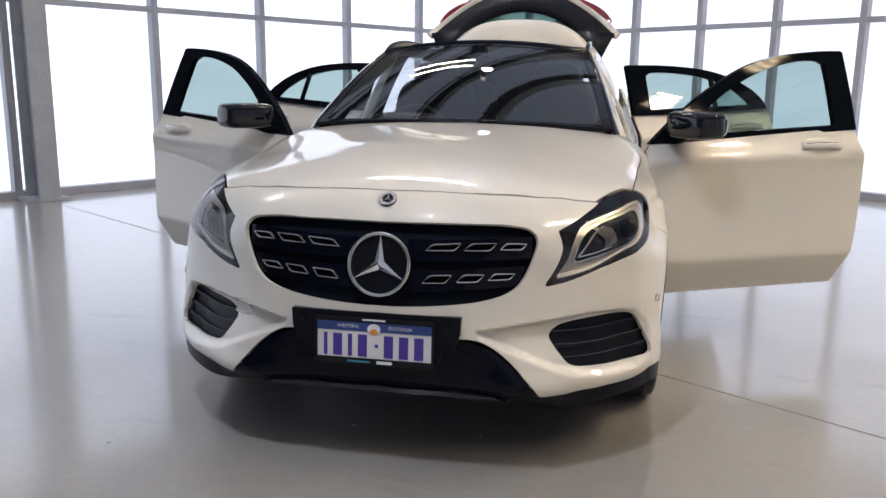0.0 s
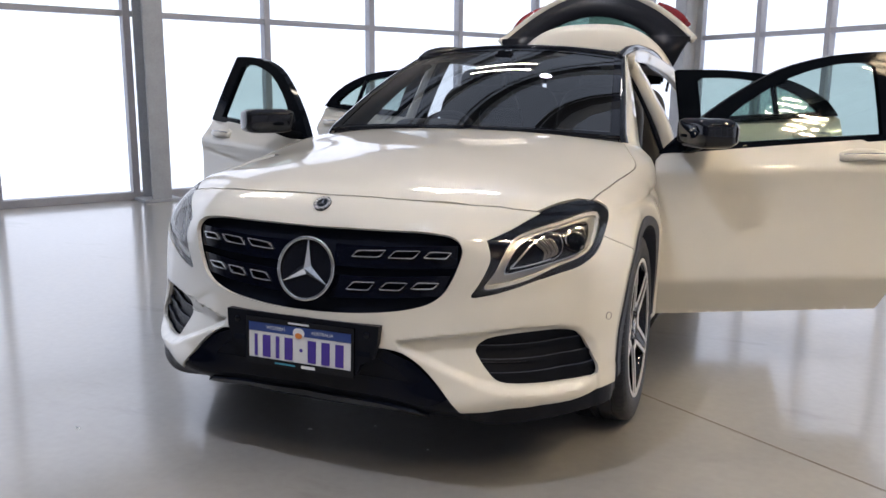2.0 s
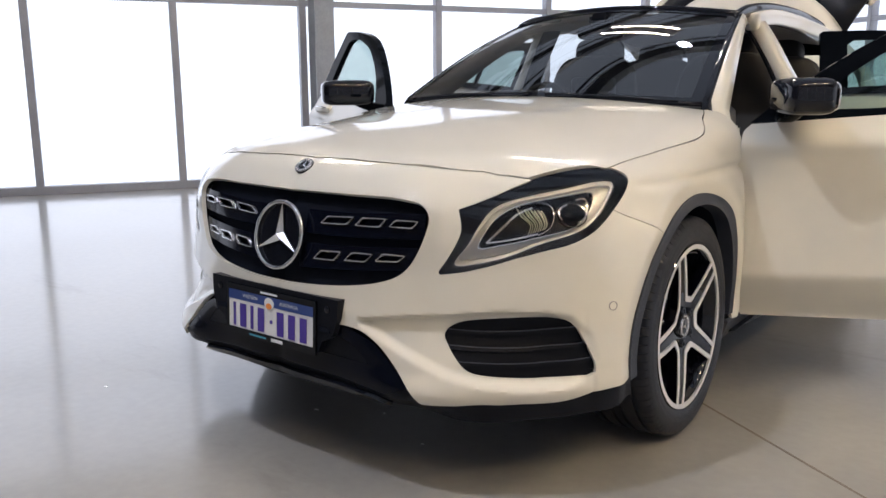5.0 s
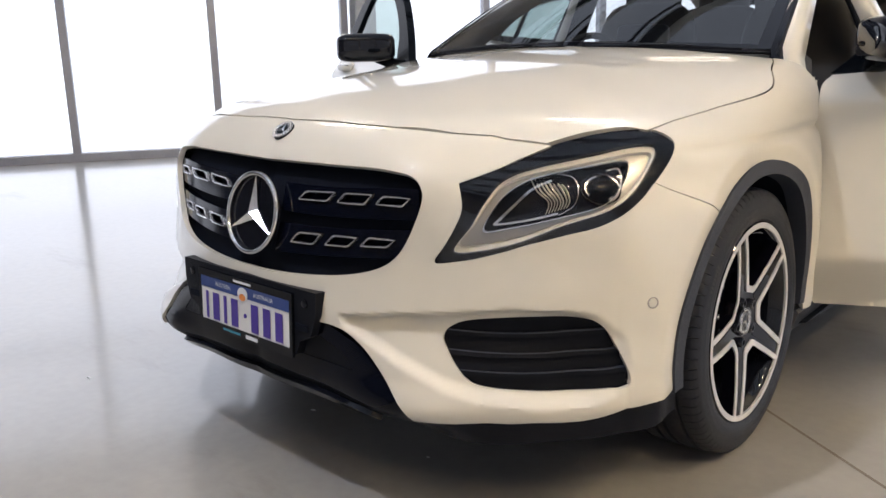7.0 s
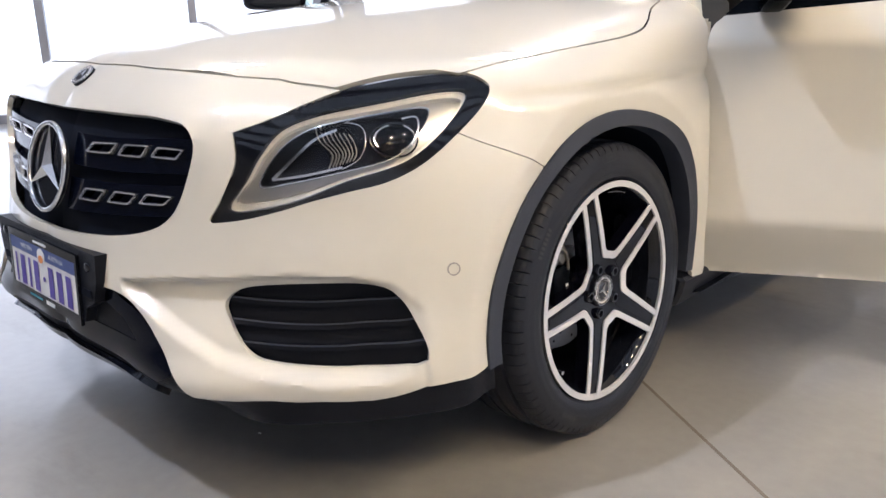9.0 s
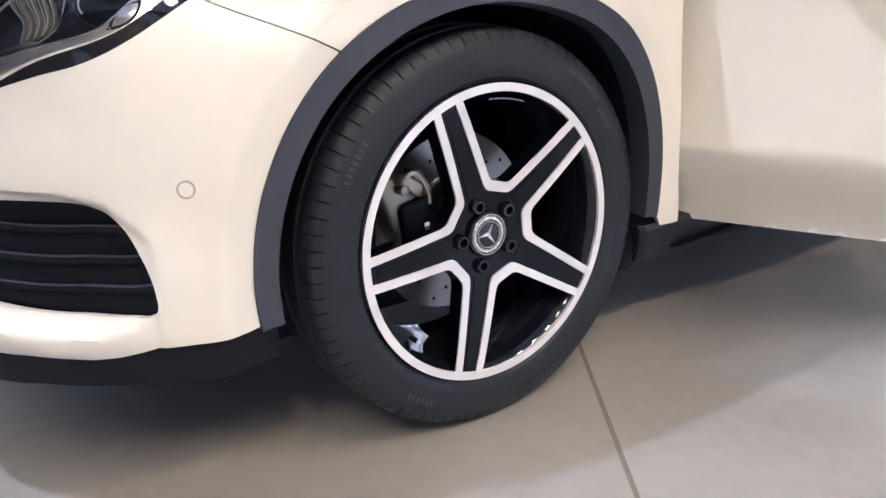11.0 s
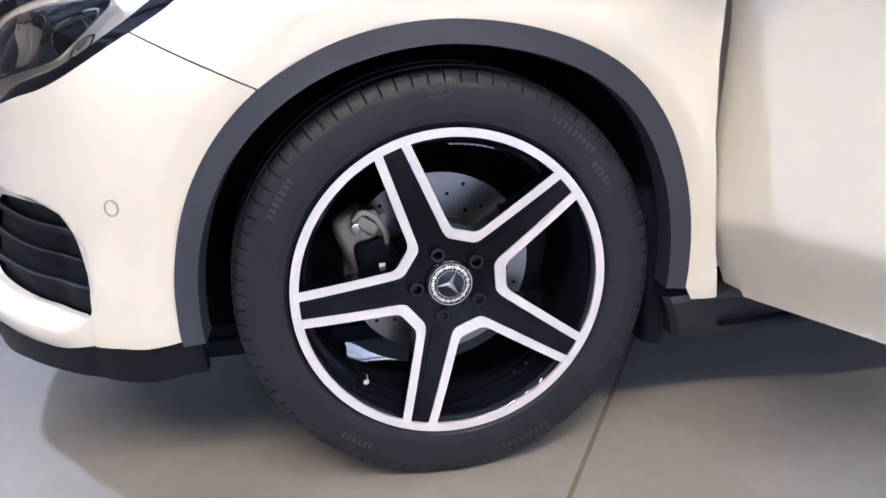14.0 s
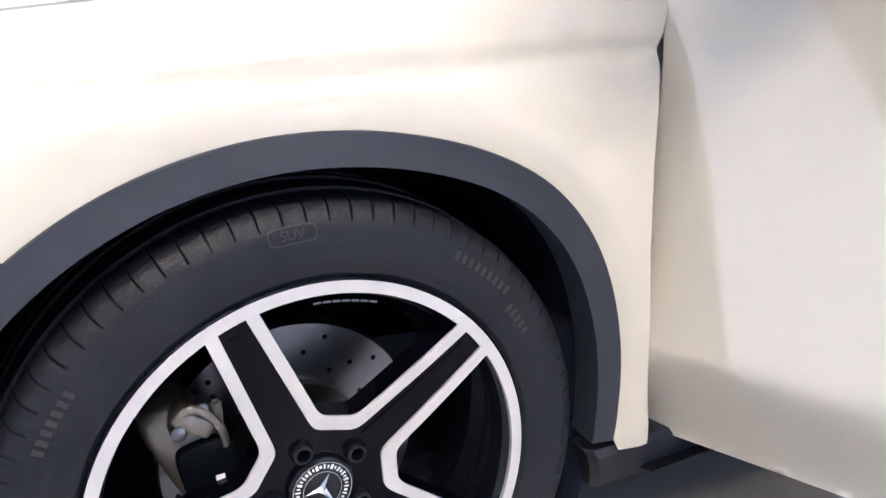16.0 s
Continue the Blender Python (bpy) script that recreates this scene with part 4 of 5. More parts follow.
def build_wheel():
    w = thing("wheel", "", "")
    tagged(w, "five-spoke black and machined alloy wheel")
    build_tyre(w)
    rim = lathe("rim", [(.104, .2665), (.112, .2670), (.1155, .2640), (.1120, .2560), (.108, .2495), (.098, .2430), (.080, .2360), (.045, .2270), (.0, .2200), (-.10, .2320)], black_gloss, w, "gloss black rim barrel", n=96)
    holes = [window_outline(SPOKE_TURN + 36 + 72 * k) for k in range(5)]
    mapped("spokes", circle(0, 0, .2545, 90), lambda v, off: face_x(v, off * 3), spoke_black, w, "gloss black five-spoke centre", holes=holes, step=0.012, depth=0.011)
    mapped("machined_ring", circle(0, 0, .2634, 110), lambda v, off: face_x(v, off) + (.004, 0, 0), machined, w, "machined silver ring", holes=[circle(0, 0, .2492, 100)], step=0.012, depth=0.006)
    for k in range(5):
        d = SPOKE_TURN + 36 + 72 * k
        mapped("machined_edge", window_outline(d, 0.0150), lambda v, off: face_x(v, off) + (.0035, 0, 0), machined, w, "machined silver spoke edge", holes=[window_outline(d, 0.0005)], step=0.01, depth=0.006)
    for k in range(5):
        d = radians(SPOKE_TURN + 72 * k)
        lane = [(r * math.sin(d) + u * math.cos(d), r * math.cos(d) - u * math.sin(d)) for r, u in ((.078, -.013), (.236, -.0085), (.236, .0085), (.078, .013))]
        mapped("spoke_facet", lane, lambda v, off: face_x(v, off) + (.0012, 0, 0), spoke_black, w, "gloss black raised spoke face", step=0.012, depth=0.004)
    disc = lathe("brake_disc", [(.0, .06), (.0, .09), (-.012, .092), (-.012, .166), (-.028, .168), (-.045, .166)], disc_steel, w, "drilled steel brake disc", n=72)
    for k in range(36):
        q, r = radians(10 * k), (.108, .128, .150)[k % 3]
        lathe("drilling", [(-.0125, .0035), (-.0112, .0035), (-.0112, .0)], dark_void, disc, n=8, m=Matrix.Translation((0, r * math.sin(q), r * math.cos(q))))
    lathe("hub", [(-.05, .0), (.055, .06), (.03, .075), (.02, .075)], dark_void, w, n=36)
    lathe("cap_base", [(.070, .046), (.084, .0455), (.087, .043), (.087, .0)], black_gloss, w, n=40)
    cap = lathe("centre_cap", [(.082, .041), (.0935, .040), (.096, .037), (.096, .0)], black_gloss, w, "black centre cap", n=40)
    lathe("cap_ring", [(.0955, .0375), (.0985, .0365), (.0985, .0355), (.0955, .0350)], chrome, cap, "bright ring", n=40)
    lathe("cap_ring", [(.0955, .0245), (.0980, .0240), (.0980, .0232), (.0955, .0225)], chrome, cap, "bright ring", n=40)
    for k in range(40):
        q = radians(360 / 40 * k)
        bar("cap_mark", .0022 + .0010 * (k % 3 == 0), .0040 + .0022 * (k % 2), ink_white, cap, lambda x, z, q=q: (.0972, (.030 + z) * math.sin(q + x / .03), (.030 + z) * math.cos(q + x / .03)))
    turned = lambda x, z, q=radians(26): (x * math.cos(q) + z * math.sin(q), z * math.cos(q) - x * math.sin(q))
    star_arms(cap, .0225, .0048, .004, lambda x, z, d: (.0965 + d, *turned(x, z)), chrome)
    for k in range(5):
        q = radians(SPOKE_TURN + 72 * k)
        lathe("wheel_bolt", [(.066, .0140), (.098, .0135), (.101, .0115), (.101, .008), (.090, .007), (.090, .0)], black_gloss, w, n=18, m=Matrix.Translation((0, .057 * math.sin(q), .057 * math.cos(q))))
        q = radians(SPOKE_TURN + 36 + 72 * k)
        lathe("drilling", [(.0885, .0065), (.0900, .0065), (.0900, .0)], dark_void, w, n=12, m=Matrix.Translation((0, .062 * math.sin(q), .062 * math.cos(q))))
    cal = rounded("caliper", (.010, -.132, .055), (.070, .070, .140), cast_alloy, w, "cast alloy brake caliper", e=.42, m=Matrix.Rotation(radians(22), 4, "X"))
    rounded("caliper_cover", (.048, -.112, .028), (.03, .070, .100), black_satin, cal, "black caliper cover", e=.35, m=Matrix.Rotation(radians(10), 4, "X"))
    bar("caliper_mark", .010, .034, ink_white, cal, lambda x, z: (.0675, -.108 + x, .022 + z))
    rounded("caliper_bridge", (.045, -.128, .105), (.04, .05, .026), cast_alloy, cal, e=.4, m=Matrix.Rotation(radians(-35), 4, "X"))
    for y, z in ((-.118, .122), (-.146, .100)):
        lathe("guide_bolt", [(.040, .009), (.066, .009), (.068, .006), (.068, .0)], disc_steel, cal, n=12, m=Matrix.Translation((0, y, z)))
    box("carrier_arm", (.030, -.108, .052), (.050, -.094, .122), cast_alloy, cal, bevel=.004)
    sweep("pad_spring", curve_points([(.062, -.150, .112), (.068, -.135, .128), (.066, -.115, .118), (.064, -.100, .092), (.06, -.096, .07)], 5), .007, .010, cast_alloy, cal)
    lathe("valve", [(.06, .005), (.085, .005), (.085, .0)], chrome, w, "brass valve stem", n=10, m=Matrix.Translation((0, -.150, -.165)))
    for dy in (0, .022):
        box("balance_weight", (.035, .118 + dy, -.202 + dy * .7), (.060, .137 + dy, -.196 + dy * .7), chrome, w, m=None)
    for i in range(7):
        bar("rim_mark", .009, .008, disc_steel, w, lambda x, z, i=i: (.1035, (.2425 + z * .3) * math.sin(radians(2 + i * 2.6) + x / .24), (.2425 + z * .3) * math.cos(radians(2 + i * 2.6) + x / .24) - .0065))
    return w


front_left = build_wheel()
front_left.parent = car
front_left.matrix_local = pose(0.789, 0.8686, 0.3424, 0, -1.5, 1.0)
for m in (pose(-0.785, 0.868, 0.347, 0, 0, 180), pose(0.785, 3.567, 0.347), pose(-0.785, 3.567, 0.347, 0, 0, 180)):
    copy_thing(front_left, m)

# ---- greenhouse
def grid_part(name, rows, mat, parent, label="", thick=0.0):
    r, c = len(rows), len(rows[0])
    vs = [p for row in rows for p in row]
    fs = [(i * c + j, i * c + j + 1, (i + 1) * c + j + 1, (i + 1) * c + j) for i in range(r - 1) for j in range(c - 1)]
    ob = part(name, vs, fs, mat, parent, label)
    if thick:
        s = ob.modifiers.new("thick", "SOLIDIFY")
        s.thickness, s.offset = thick, 0
    return ob


def screen_point(t, q, off=0.0):
    """Point on the windscreen: t up from the cowl, q across."""
    y0, z0 = 1.275 + .11 * q * q, 1.055 - .02 * q * q
    y1, z1 = 2.03 + .11 * q * q, 1.445 - .045 * q * q
    return ((.703 - .148 * t) * q, y0 + (y1 - y0) * t - off * .45, z0 + (z1 - z0) * t + .035 * math.sin(math.pi * t) * (1 - .3 * q * q) + off * .9)


def screen_patch(t0, t1, q0, q1, off=0.0, n=13, m=21):
    return [[screen_point(t, q, off) for q in np.linspace(q0, q1, m)] for t in np.linspace(t0, t1, n)]


def side_sill(sx):
    """Moulded side skirt: a leaning panel with a proud blade that starts behind the wheel."""
    prof = [(.76, .300), (.862, .2785), (.884, .2750), (.890, .2640), (.872, .2200), (.846, .1760), (.838, .1690), (.76, .1640)]
    ys = [1.252, 1.262, 1.30, 1.40, 1.60, 2.0, 2.5, 3.05, 3.12, 3.135]
    rows = [[(sx * (x - (.012 if i in (0, len(ys) - 1) else 0) * (x > .8)), y + (.05 * (.28 - z) / .11 if i < 4 else 0), z) for x, z in prof] for i, y in enumerate(ys)]
    sill = grid_part("sill", rows, sill_dark, car, "dark charcoal plastic side skirt")
    k = len(prof)
    part("sill_end", rows[0], [tuple(range(k))], sill_dark, sill, smooth=False)
    part("sill_end", rows[-1], [tuple(range(k))], sill_dark, sill, smooth=False)
    sharp(sill, 30)
    blade = []
    for i, y in enumerate(np.linspace(1.375, 3.06, 18)):
        t = min(1, i / 5)
        grow = t * t * (3 - 2 * t)
        top = .206 + .046 * grow
        blade.append([(sx * (.868 - .02 * (1 - grow)), y + .05 * grow * (i < 3), top), (sx * (.880 + .024 * grow), y, top - .008 * grow - .002), (sx * (.878 + .024 * grow), y, .206 - .006 * grow), (sx * (.850 + .004 * grow), y, .196 - .006 * grow)])
    sharp(grid_part("sill_blade", blade, black_plastic, sill, "black proud blade of the side skirt", .004), 25)
    flap = curve_points([(.775, 1.235, .46), (.775, 1.252, .36), (.775, 1.256, .27), (.775, 1.257, .20), (.775, 1.252, .170)], 5)
    sweep("wheel_flap", [(sx * x, y, z) for x, y, z in flap], .15, .045, dark_void, car, "black liner flap behind the wheel", up=(0, 1, 0), e=.3)


WS = screen_patch(0, 1, -1, 1)
grid_part("windscreen", WS, windscreen_glass, car, "clear tinted windscreen").visible_shadow = False
ROOF = []
for i in range(15):
    y = 2.02 + 1.88 * i / 14
    row = []
    for j in range(21):
        q = -1 + 2 * j / 20
        hw = .56 + .02 * math.sin(math.pi * i / 14)
        zc = float(hermite([2.0, 2.5, 3.1, 3.9], [1.445, 1.470, 1.458, 1.40], y))
        row.append((hw * q, y + .11 * q * q * (1 - i / 14), zc - .045 * q * q))
    ROOF.append(row)
grid_part("roof", ROOF, black_gloss, car, "gloss black panoramic roof", 0.02)
grid_part("headlining", [[(x, y, z - .04) for x, y, z in r] for r in ROOF], headlining, car, "grey headlining", 0.01)
for sx in (1, -1):
    pil = curve_points([(.825, 1.37, .95), (.765, 1.60, 1.105), (.685, 1.90, 1.265), (.600, 2.20, 1.378), (.572, 2.6, 1.435), (.58, 3.1, 1.425), (.63, 3.6, 1.36), (.70, 3.95, 1.22), (.74, 4.12, 1.05)], 5)
    pil[:, 0] *= sx
    sweep("roof_side", pil[16:] - (sx * .014, 0, .020), .05, .074, paint, car, "pearl white roof side", e=.3, n=16)
    lead = [np.array(screen_point(t, 1.0)) for t in np.linspace(0, 1, 14)]
    lead = [lead[0] + (.03, -.06, -.10), lead[0] + (.012, -.02, -.035)] + lead
    wide = np.linspace(1, 0, 16)
    rows = [[p + (a + b * w, c + d * w, e + f * w) for p, w in zip(lead, wide)] for a, b, c, d, e, f in
            ((0, 0, 0, 0, .003, 0), (.014, .010, .020, .012, .004, .002), (.020, .034, .040, .026, -.006, -.004), (.022, .054, .058, .036, -.020, -.014), (-.02, .000, .070, .046, -.036, -.028))]
    flip = [[(sx * p[0], p[1], p[2]) for p in r] for r in rows]
    grid_part("front_pillar", flip[1:], paint, car, "pearl white windscreen pillar", .006)
    inner_rows = [[(p[0] - sx * .006, p[1] + .012, p[2] - .012) for p in flip[k]] for k in (0, 4)]
    grid_part("pillar_trim", inner_rows, black_plastic, car, "dark inner pillar trim", .004)
    grid_part("pillar_seal", flip[:2], black_gloss, car, "black windscreen edge trim", .006)
    rail = curve_points([(.552, 2.12, 1.380), (.556, 2.28, 1.425), (.560, 2.6, 1.452), (.565, 3.1, 1.448), (.565, 3.5, 1.412), (.56, 3.64, 1.370)], 6)
    rail[:, 0] *= sx
    sweep("roof_rail", rail, .03, .055, black_gloss, car, "gloss black roof rail")
    bp = [(sx * .81, 2.46, .30), (sx * .79, 2.45, .9), (sx * .66, 2.42, 1.2), (sx * .545, 2.38, 1.395)]
    sweep("centre_pillar", curve_points(bp, 5), .07, .14, paint, car, "pearl white centre pillar", up=(0, 1, 0))
    sweep("centre_pillar_trim", curve_points([(x - sx * .032, y, z) for x, y, z in bp[1:]], 5), .03, .15, black_plastic, car, "dark inner pillar trim", up=(0, 1, 0))
    box("hinge_pillar", (min(sx * .70, sx * .835), 1.335, .30), (max(sx * .70, sx * .835), 1.43, .955), paint, car, "pearl white hinge pillar", bevel=.008)
    side_sill(sx)
    quarter = curve_points([(3.25, .25), (3.30, .8), (3.42, 1.03), (3.75, 1.20), (4.05, 1.10), (4.22, .95), (4.30, .6), (4.27, .3)], 5, True)
    rear_x = lambda v, off, sx=sx: np.stack([sx * ((.90 - .35 * np.maximum(v[:, 0] - 3.7, 0) ** 2) - .5 * np.maximum(v[:, 1] - .85, 0) ** 1.3 + off), v[:, 0], v[:, 1]], -1)
    mapped("rear_quarter", quarter, rear_x, paint, car, "pearl white rear quarter panel", holes=[circle(3.567, .345, .43)], step=0.04, depth=0.02)
box("floor_pan", (-.78, .35, .20), (.78, 4.15, .26), dark_void, car, bevel=.02)
box("rear_bumper", (-.86, 4.1, .28), (.86, 4.33, .72), paint, car, "pearl white rear bumper", bevel=.06)

# ---- doors
DOOR_Z = [.27, .33, .410, .428, .445, .60, .74, .84, .878, .890, .902, .95, 1.05]
DOOR_X = [.840, .866, .902, .908, .906, .886, .877, .883, .890, .891, .886, .852, .795]


def door_skin(sx):
    def go(v, off):
        y, z = v[:, 0], v[:, 1]
        x = hermite(DOOR_Z, DOOR_X, z - .03 * (y - 1.4)) - .02 * (y - 1.4) * sstep(.7, 1.0, z) * .3
        return np.stack([sx * (x + off), y, z], -1)
    return go


def door_frame(sx, base=0.0):
    def go(v, off):
        y, z = v[:, 0], v[:, 1]
        belt = .97 + .07 * (y - 1.4)
        x = .815 - .48 * np.maximum(z - belt, -.08) - .10 * np.maximum(z - belt, 0) ** 2
        return np.stack([sx * (x + off + base), y, z], -1)
    return go


def handle(sx, y, z, parent):
    rounded("handle_bowl", (sx * .848, y, z), (.03, .21, .085), paint, parent, "scooped handle recess", e=.8)
    sweep("handle", curve_points([(sx * .860, y - .10, z + .004), (sx * .885, y - .05, z + .008), (sx * .890, y + .03, z + .010), (sx * .868, y + .095, z + .008)], 6), .024, .034, paint, parent, "pearl white door handle", e=.8)
    sweep("handle_strip", curve_points([(sx * .874, y - .09, z + .018), (sx * .890, y - .05, z + .022), (sx * .896, y + .03, z + .024), (sx * .876, y + .09, z + .022)], 6), .010, .006, chrome, parent, "bright handle strip", e=.8)


def build_door(name, label, sx, hinge, angle, skin_out, frame_out, glass_out, handle_at, mirror=False, quarter=None):
    d = thing(name, "", "")
    d.parent = car
    tagged(d, label)
    mapped("door_skin", skin_out, door_skin(sx), paint, d, "pearl white door skin", step=.016, depth=.018)
    inner_shift = lambda v, off: door_skin(sx)(v, off - .075)
    c = np.array(skin_out).mean(0)
    mapped("door_trim", c + (np.array(skin_out) - c) * .97, inner_shift, upholstery, d, "dark inner door trim", step=.05, depth=-.05)
    mapped("window_frame", frame_out, door_frame(sx), black_satin, d, "black window frame", holes=[glass_out], step=.03, depth=.035)
    mapped("door_window", glass_out, door_frame(sx, -.015), door_glass, d, "green tinted side window", step=.06, depth=.002).visible_shadow = False
    if quarter is not None:
        sweep("window_bar", [tuple(door_frame(sx, -.005)(np.array([q]), 0)[0]) for q in quarter], .03, .02, black_satin, d)
    handle(sx, *handle_at, d)
    if mirror:
        mx = Matrix.Rotation(radians(sx * 12), 4, "Z")
        cap = rounded("mirror_cap", (sx * .965, 1.535, 1.062), (.255, .165, .122), black_gloss, d, "gloss black mirror housing", e=.42, m=mx, n=18)
        rounded("mirror_glass", (sx * .965, 1.614, 1.062), (.20, .012, .096), chrome, cap, "mirror glass", e=.5, m=mx)
        rounded("mirror_indicator", (sx * 1.00, 1.472, 1.050), (.16, .02, .016), black_satin, cap, "slim dark indicator strip", e=.5, m=Matrix.Rotation(radians(sx * 20), 4, "Z"))
        sweep("mirror_foot", curve_points([(sx * .80, 1.50, .985), (sx * .86, 1.51, .995), (sx * .92, 1.53, 1.02)], 5), .06, .045, black_satin, cap)
    turn = Matrix.Translation(hinge) @ Matrix.Rotation(radians(-sx * angle), 4, "Z") @ Matrix.Translation([-c for c in hinge])
    d.matrix_local = turn
    return d


F_SKIN = curve_points([(1.360, .262), (1.353, .50), (1.353, .72), (1.356, .86), (1.364, .93), (1.388, .957)], 5).tolist() + curve_points([(1.392, .962), (1.80, .995), (2.15, 1.022), (2.44, 1.045)], 5).tolist() + curve_points([(2.475, 1.03), (2.50, .80), (2.475, .55), (2.42, .34), (2.40, .295)], 5).tolist()
F_FRAME = curve_points([(1.392, .965), (1.55, 1.09), (1.76, 1.225), (1.96, 1.325), (2.15, 1.378), (2.34, 1.402), (2.485, 1.408)], 6).tolist() + [(2.50, 1.40), (2.492, 1.20), (2.482, 1.035), (2.15, 1.012), (1.80, .985)]
F_GLASS = curve_points([(1.60, 1.012), (1.70, 1.115), (1.85, 1.215), (2.02, 1.298), (2.20, 1.346), (2.32, 1.356), (2.37, 1.346), (2.385, 1.31), (2.372, 1.055)], 5).tolist() + [(2.15, 1.042), (1.80, 1.018)]
R_SKIN = curve_points([(2.50, .30), (2.52, .60), (2.52, .85), (2.49, 1.04)], 5).tolist() + curve_points([(2.49, 1.048), (2.80, 1.07), (3.10, 1.09), (3.34, 1.105)], 5).tolist() + curve_points([(3.38, 1.08), (3.36, .90), (3.24, .72), (3.14, .55), (3.08, .32)], 5).tolist()
R_FRAME = curve_points([(2.485, 1.05), (2.485, 1.20), (2.485, 1.335)], 4).tolist() + curve_points([(2.50, 1.345), (2.75, 1.345), (2.98, 1.325), (3.16, 1.275), (3.30, 1.19), (3.36, 1.10)], 6).tolist() + [(3.10, 1.08), (2.80, 1.06)]
R_GLASS = [(2.60, 1.085), (2.60, 1.28)] + curve_points([(2.63, 1.30), (2.78, 1.30), (2.95, 1.28), (3.09, 1.24), (3.20, 1.175), (3.25, 1.12)], 5).tolist() + [(2.95, 1.105)]
F_SKIN, F_FRAME, F_GLASS = ([(1.36 + (y - 1.36) * .968, z) for y, z in q] for q in (F_SKIN, F_FRAME, F_GLASS))
for sx, ang, lab in ((1, 68, "open pearl white front door with black mirror"), (-1, 64, "open pearl white front door with black mirror")):
    build_door("front_door", lab, sx, (sx * .868, 1.365, 0), ang, F_SKIN, F_FRAME, F_GLASS, (2.24, .955), mirror=True)
for sx in (1, -1):
    build_door("rear_door", "open pearl white rear door with black window frame", sx, (sx * .865, 2.50, 0), 66, R_SKIN, R_FRAME, R_GLASS, (3.20, .985), quarter=[(3.02, 1.10), (3.02, 1.275)])

# ---- tailgate, raised
gate = thing("tailgate", "", "")
gate.parent = car
tagged(gate, "raised pearl white tailgate with dark inner trim")
half_arc = lambda w, z0, z1, y0, y1, n=15: [(w * math.sin(math.pi / 2 * i / (n - 1)), y1 + (y0 - y1) * (i / (n - 1)) ** 2, z0 + (z1 - z0) * (1 - math.sin(math.pi / 2 * i / (n - 1)) ** 2)) for i in range(n)]


def full_arc(*a):
    h = half_arc(*a)
    return [(-x, y, z) for x, y, z in h[::-1]] + h[1:]


rim_arc = full_arc(.715, 1.585, 1.945, 4.02, 4.20)
sweep("gate_rim", rim_arc, .06, .032, paint, gate, "pearl white tailgate edge", up=(0, 1, 0))
inner_arc = full_arc(.44, 1.60, 1.765, 3.97, 4.05)
outer_arc = full_arc(.70, 1.575, 1.930, 4.00, 4.17)
grid_part("gate_trim", [outer_arc, [tuple((np.array(a) * .5 + np.array(b) * .5) + (0, -.012, 0)) for a, b in zip(outer_arc, inner_arc)], inner_arc], black_plastic, gate, "black inner trim", .02)
grid_part("gate_window", [inner_arc, [(x * .98, 3.93, 1.50 + (z - 1.5) * .2) for x, y, z in inner_arc]], door_glass, gate, "green tinted rear window", .004).visible_shadow = False
for sx in (1, -1):
    grid_part("gate_side", [[(sx * .70, 4.0, 1.60), (sx * .64, 3.95, 1.48), (sx * .575, 3.90, 1.34)], [(sx * .43, 3.97, 1.61), (sx * .47, 3.94, 1.48), (sx * .51, 3.90, 1.34)]], black_plastic, gate, "black inner trim", .02)
    lamp_pts = curve_points([(sx * .42, 4.27, 1.840), (sx * .52, 4.25, 1.800), (sx * .60, 4.22, 1.745), (sx * .65, 4.20, 1.68)], 5)
    sweep("tail_lamp", lamp_pts, .07, [.03] * 4 + [.05] * (len(lamp_pts) - 8) + [.03] * 4, tail_red, gate, "red tail lamp", up=(0, 1, 0))
    sweep("gas_strut", [(sx * .56, 3.95, 1.22), (sx * .60, 3.99, 1.50)], .018, .018, black_gloss, gate, "black gas strut", up=(0, 1, 0))
spoiler = []
for i in range(7):
    t = i / 6
    row = []
    for j in range(25):
        q = -1 + 2 * j / 24
        w_ = .655 - .03 * t
        top = .30 * (1 - abs(q) ** 3.6)
        row.append((w_ * q, 3.80 + .12 * t - .03 * math.sin(math.pi * t), 1.33 + .06 * (1 - q * q) + top * t))
    spoiler.append(row)
grid_part("spoiler", spoiler, paint, gate, "pearl white roof spoiler", .02)

# ---- cabin
dash = rounded("dashboard", (0, 1.70, .93), (1.36, .55, .22), upholstery, car, "dark padded dashboard", e=.35)
rounded("instrument_hood", (-.37, 1.82, 1.03), (.36, .22, .09), upholstery, dash, e=.6)
rounded("screen", (0, 1.88, 1.07), (.23, .02, .13), black_gloss, dash, "upright black screen", e=.3)
wheel_m = Matrix.Translation((-.37, 2.02, .93)) @ Matrix.Rotation(radians(-25), 4, "X")
steer = thing("steering_wheel", "", "")
steer.parent = car
tagged(steer, "black leather steering wheel")
sweep("steering_rim", [wheel_m @ Vector((.185 * math.sin(2 * math.pi * i / 40), 0, .185 * math.cos(2 * math.pi * i / 40))) for i in range(40)], .03, .03, upholstery, steer, up=(0, 1, 0), closed=True, e=.9)
rounded("steering_boss", (-.37, 2.01, .92), (.17, .05, .12), black_satin, steer, e=.6)
for dx in (-1, 1):
    sweep("steering_spoke", [(-.37 + dx * .07, 2.01, .92), (-.37 + dx * .175, 2.02, .93)], .03, .02, black_satin, steer)


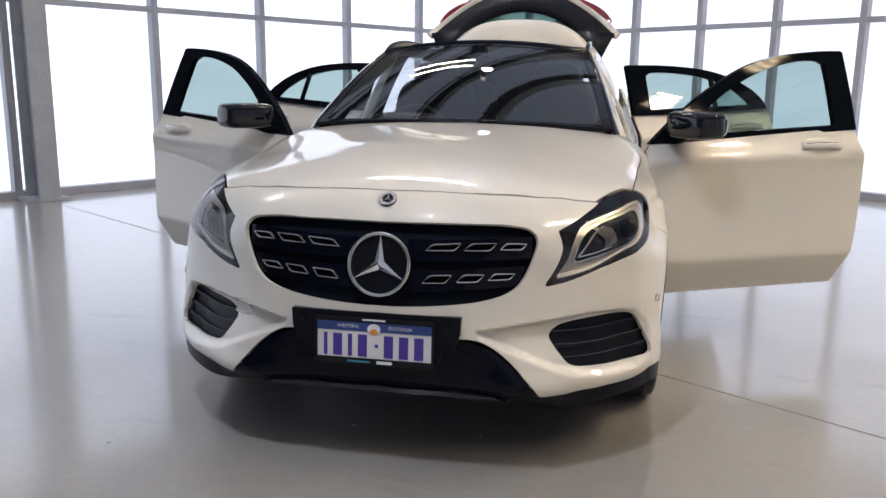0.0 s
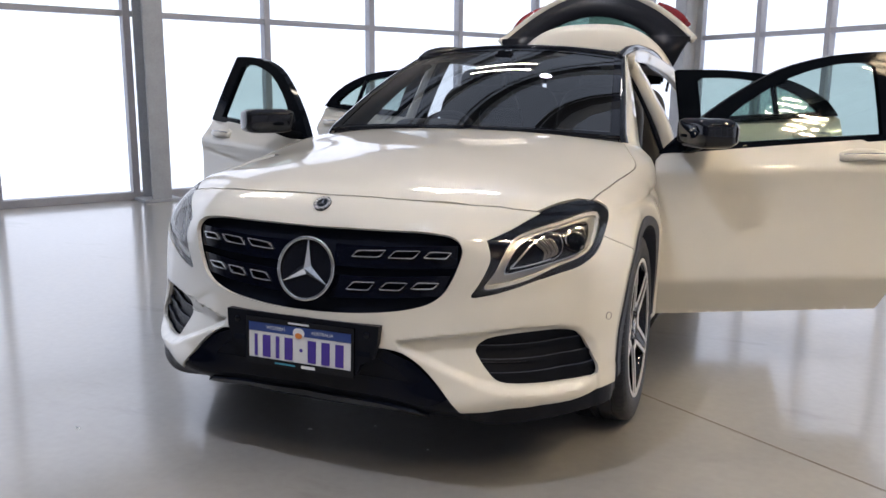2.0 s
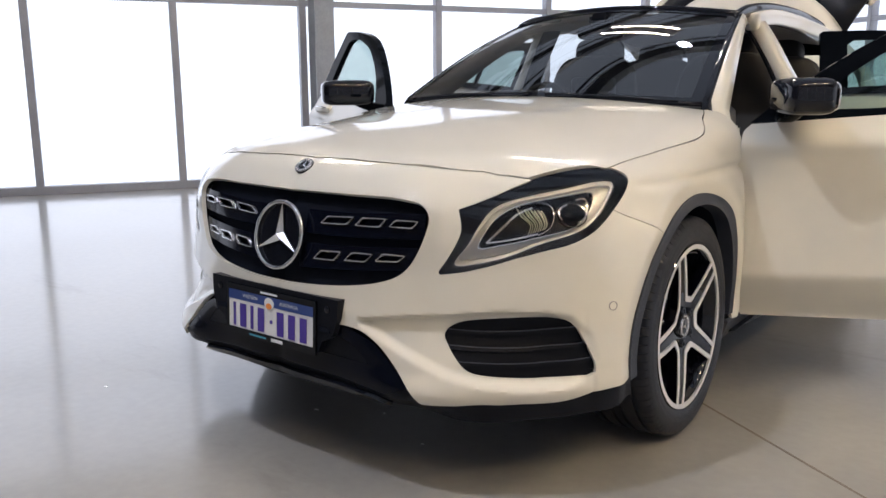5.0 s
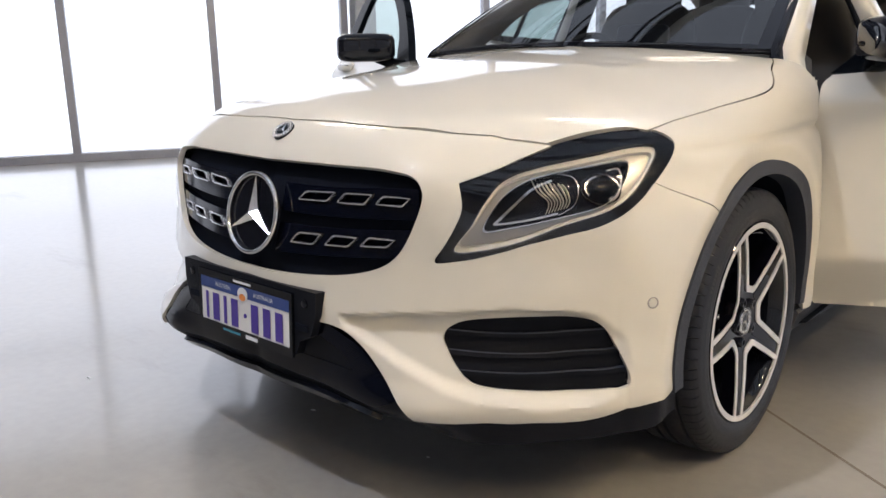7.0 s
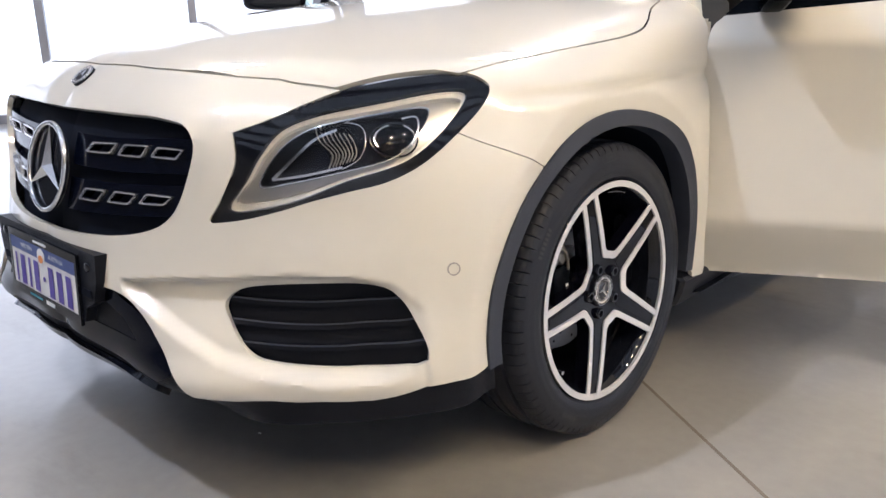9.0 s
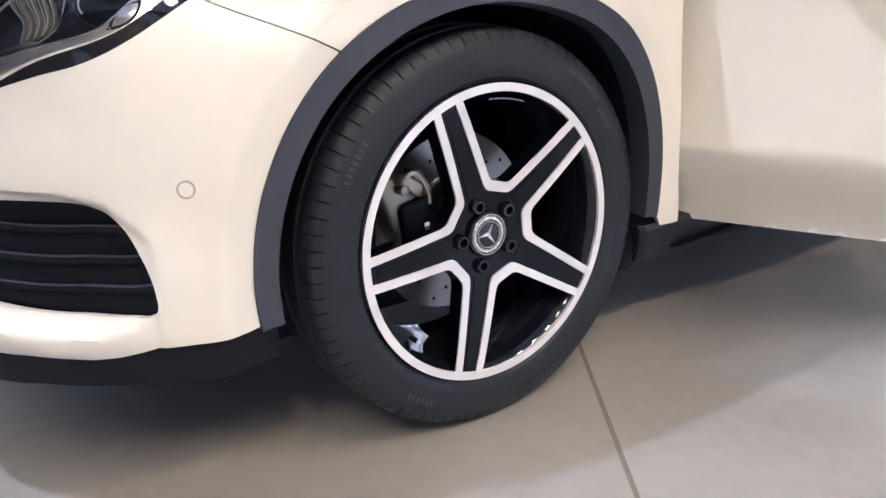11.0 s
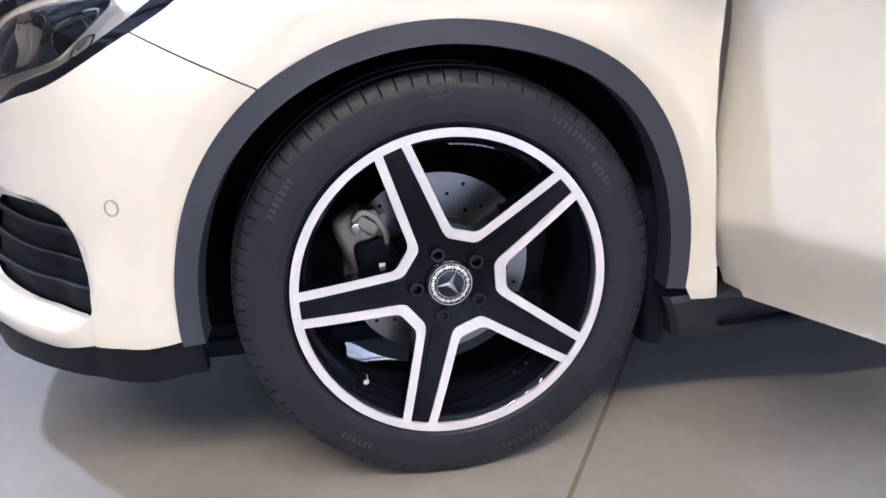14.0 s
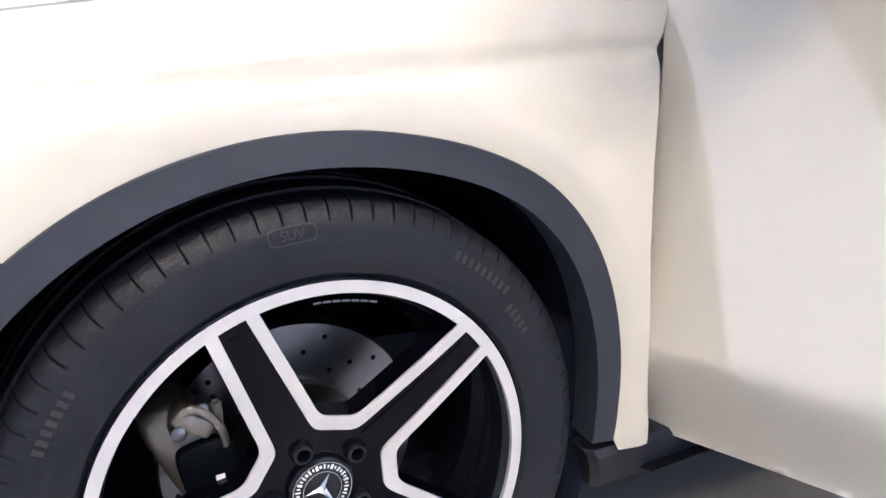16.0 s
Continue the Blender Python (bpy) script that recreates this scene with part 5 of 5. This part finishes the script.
def seat(x, y, wide=.50):
    s = thing("seat", "", "")
    s.parent = car
    tagged(s, "dark upholstered seat with head restraint")
    rounded("seat_cushion", (x, y, .60), (wide, .52, .18), upholstery, s, e=.5)
    rounded("backrest", (x, y + .30, .92), (wide, .16, .68), upholstery, s, e=.5, m=Matrix.Rotation(radians(-14), 4, "X"))
    rounded("head_restraint", (x, y + .40, 1.255), (.28, .11, .19), upholstery, s, e=.55)
    for dx in (-.06, .06):
        sweep("head_post", [(x + dx, y + .37, 1.10), (x + dx, y + .40, 1.24)], .012, .012, chrome, s, up=(0, 1, 0), n=8)


seat(-.37, 2.25), seat(.37, 2.25)
seat(-.36, 3.05, .56), seat(.36, 3.05, .56)
# Bench back and wide middle restraint, added to block the bright rear opening.
bench = rounded("rear_bench_back", (0, 3.42, .88), (1.16, .17, .66), upholstery, car, "dark upholstered rear bench back", e=.35, m=Matrix.Rotation(radians(-14), 4, "X"))
rounded("head_restraint", (0, 3.50, 1.285), (.40, .10, .24), upholstery, bench, e=.55)
box("luggage_cover", (-.56, 3.52, 1.00), (.56, 3.95, 1.02), upholstery, car, "dark luggage cover", bevel=.006)
sweep("wiper", curve_points([(-.62, 1.365, 1.036), (-.3, 1.305, 1.054), (.02, 1.290, 1.060)], 6), .02, .018, black_plastic, car, "black wiper arm")
sweep("wiper", curve_points([(.10, 1.290, 1.060), (.4, 1.320, 1.050), (.62, 1.370, 1.034)], 6), .02, .018, black_plastic, car, "black wiper arm")
grid_part("cowl", [[(x, 1.27 + .115 * (x / .71) ** 2, 1.045 - .02 * (x / .71) ** 2) for x in np.linspace(-.72, .72, 21)], [(x, 1.36 + .115 * (x / .71) ** 2, 1.05 - .02 * (x / .71) ** 2) for x in np.linspace(-.72, .72, 21)]], black_plastic, car, "black cowl panel", .01)
# black border round the windscreen
for q0, q1, t0, t1 in ((-1, -.945, 0, 1), (.945, 1, 0, 1), (-.945, .945, 0, .025), (-.945, .945, .93, 1)):
    grid_part("windscreen_border", screen_patch(t0, t1, q0, q1, .003), black_gloss, car, "black windscreen border")
# Unseen header, added to keep daylight behind the car out of the cabin.
box("rear_header_block", (-.55, 3.80, 1.27), (.55, 3.86, 1.385), black_plastic, car, "added dark trim that blocks daylight over the luggage opening", bevel=.015)
box("mirror_stem", (-.05, 1.90, 1.36), (.05, 1.98, 1.42), black_plastic, car, "black inner mirror foot", bevel=.015)
rounded("inner_mirror", (0, 1.93, 1.335), (.23, .035, .065), black_gloss, car, "black inner mirror", e=.5)

# ---- floor joint
sheet = lambda z: (lambda v, off: np.stack([v[:, 0], v[:, 1], 0 * v[:, 0] + z + off], -1))
for a, b, z in (((-9.0, 7.55), (6.0, -2.2), -.009),):
    ln = np.array([a, ((a[0] + b[0]) / 2, (a[1] + b[1]) / 2), b])
    tagged(mapped("floor_joint", strip(ln, .009), sheet(z), joint_mat, None, step=.5, depth=.0005), "dark sawn joint across the concrete floor", "floor joint", kind="structure")

# ---- small pale chips lying on the floor
for x, y, s in ((-.18, .26, .012), (-.97, -.07, .011), (.03, .38, .007), (.29, .27, .007)):
    chip = part("floor_chip", [(s, 0, 0), (.3 * s, .6 * s, 0), (-.8 * s, .3 * s, 0), (-.5 * s, -.5 * s, 0), (.1 * s, .05 * s, .35 * s)], [(0, 1, 4), (1, 2, 4), (2, 3, 4), (3, 0, 4), (3, 2, 1, 0)], ink_white, smooth=False)
    chip.location = (x, y, -.0095)
    tagged(chip, "tiny pale paint chip lying on the concrete floor", "debris", "chips on the floor")
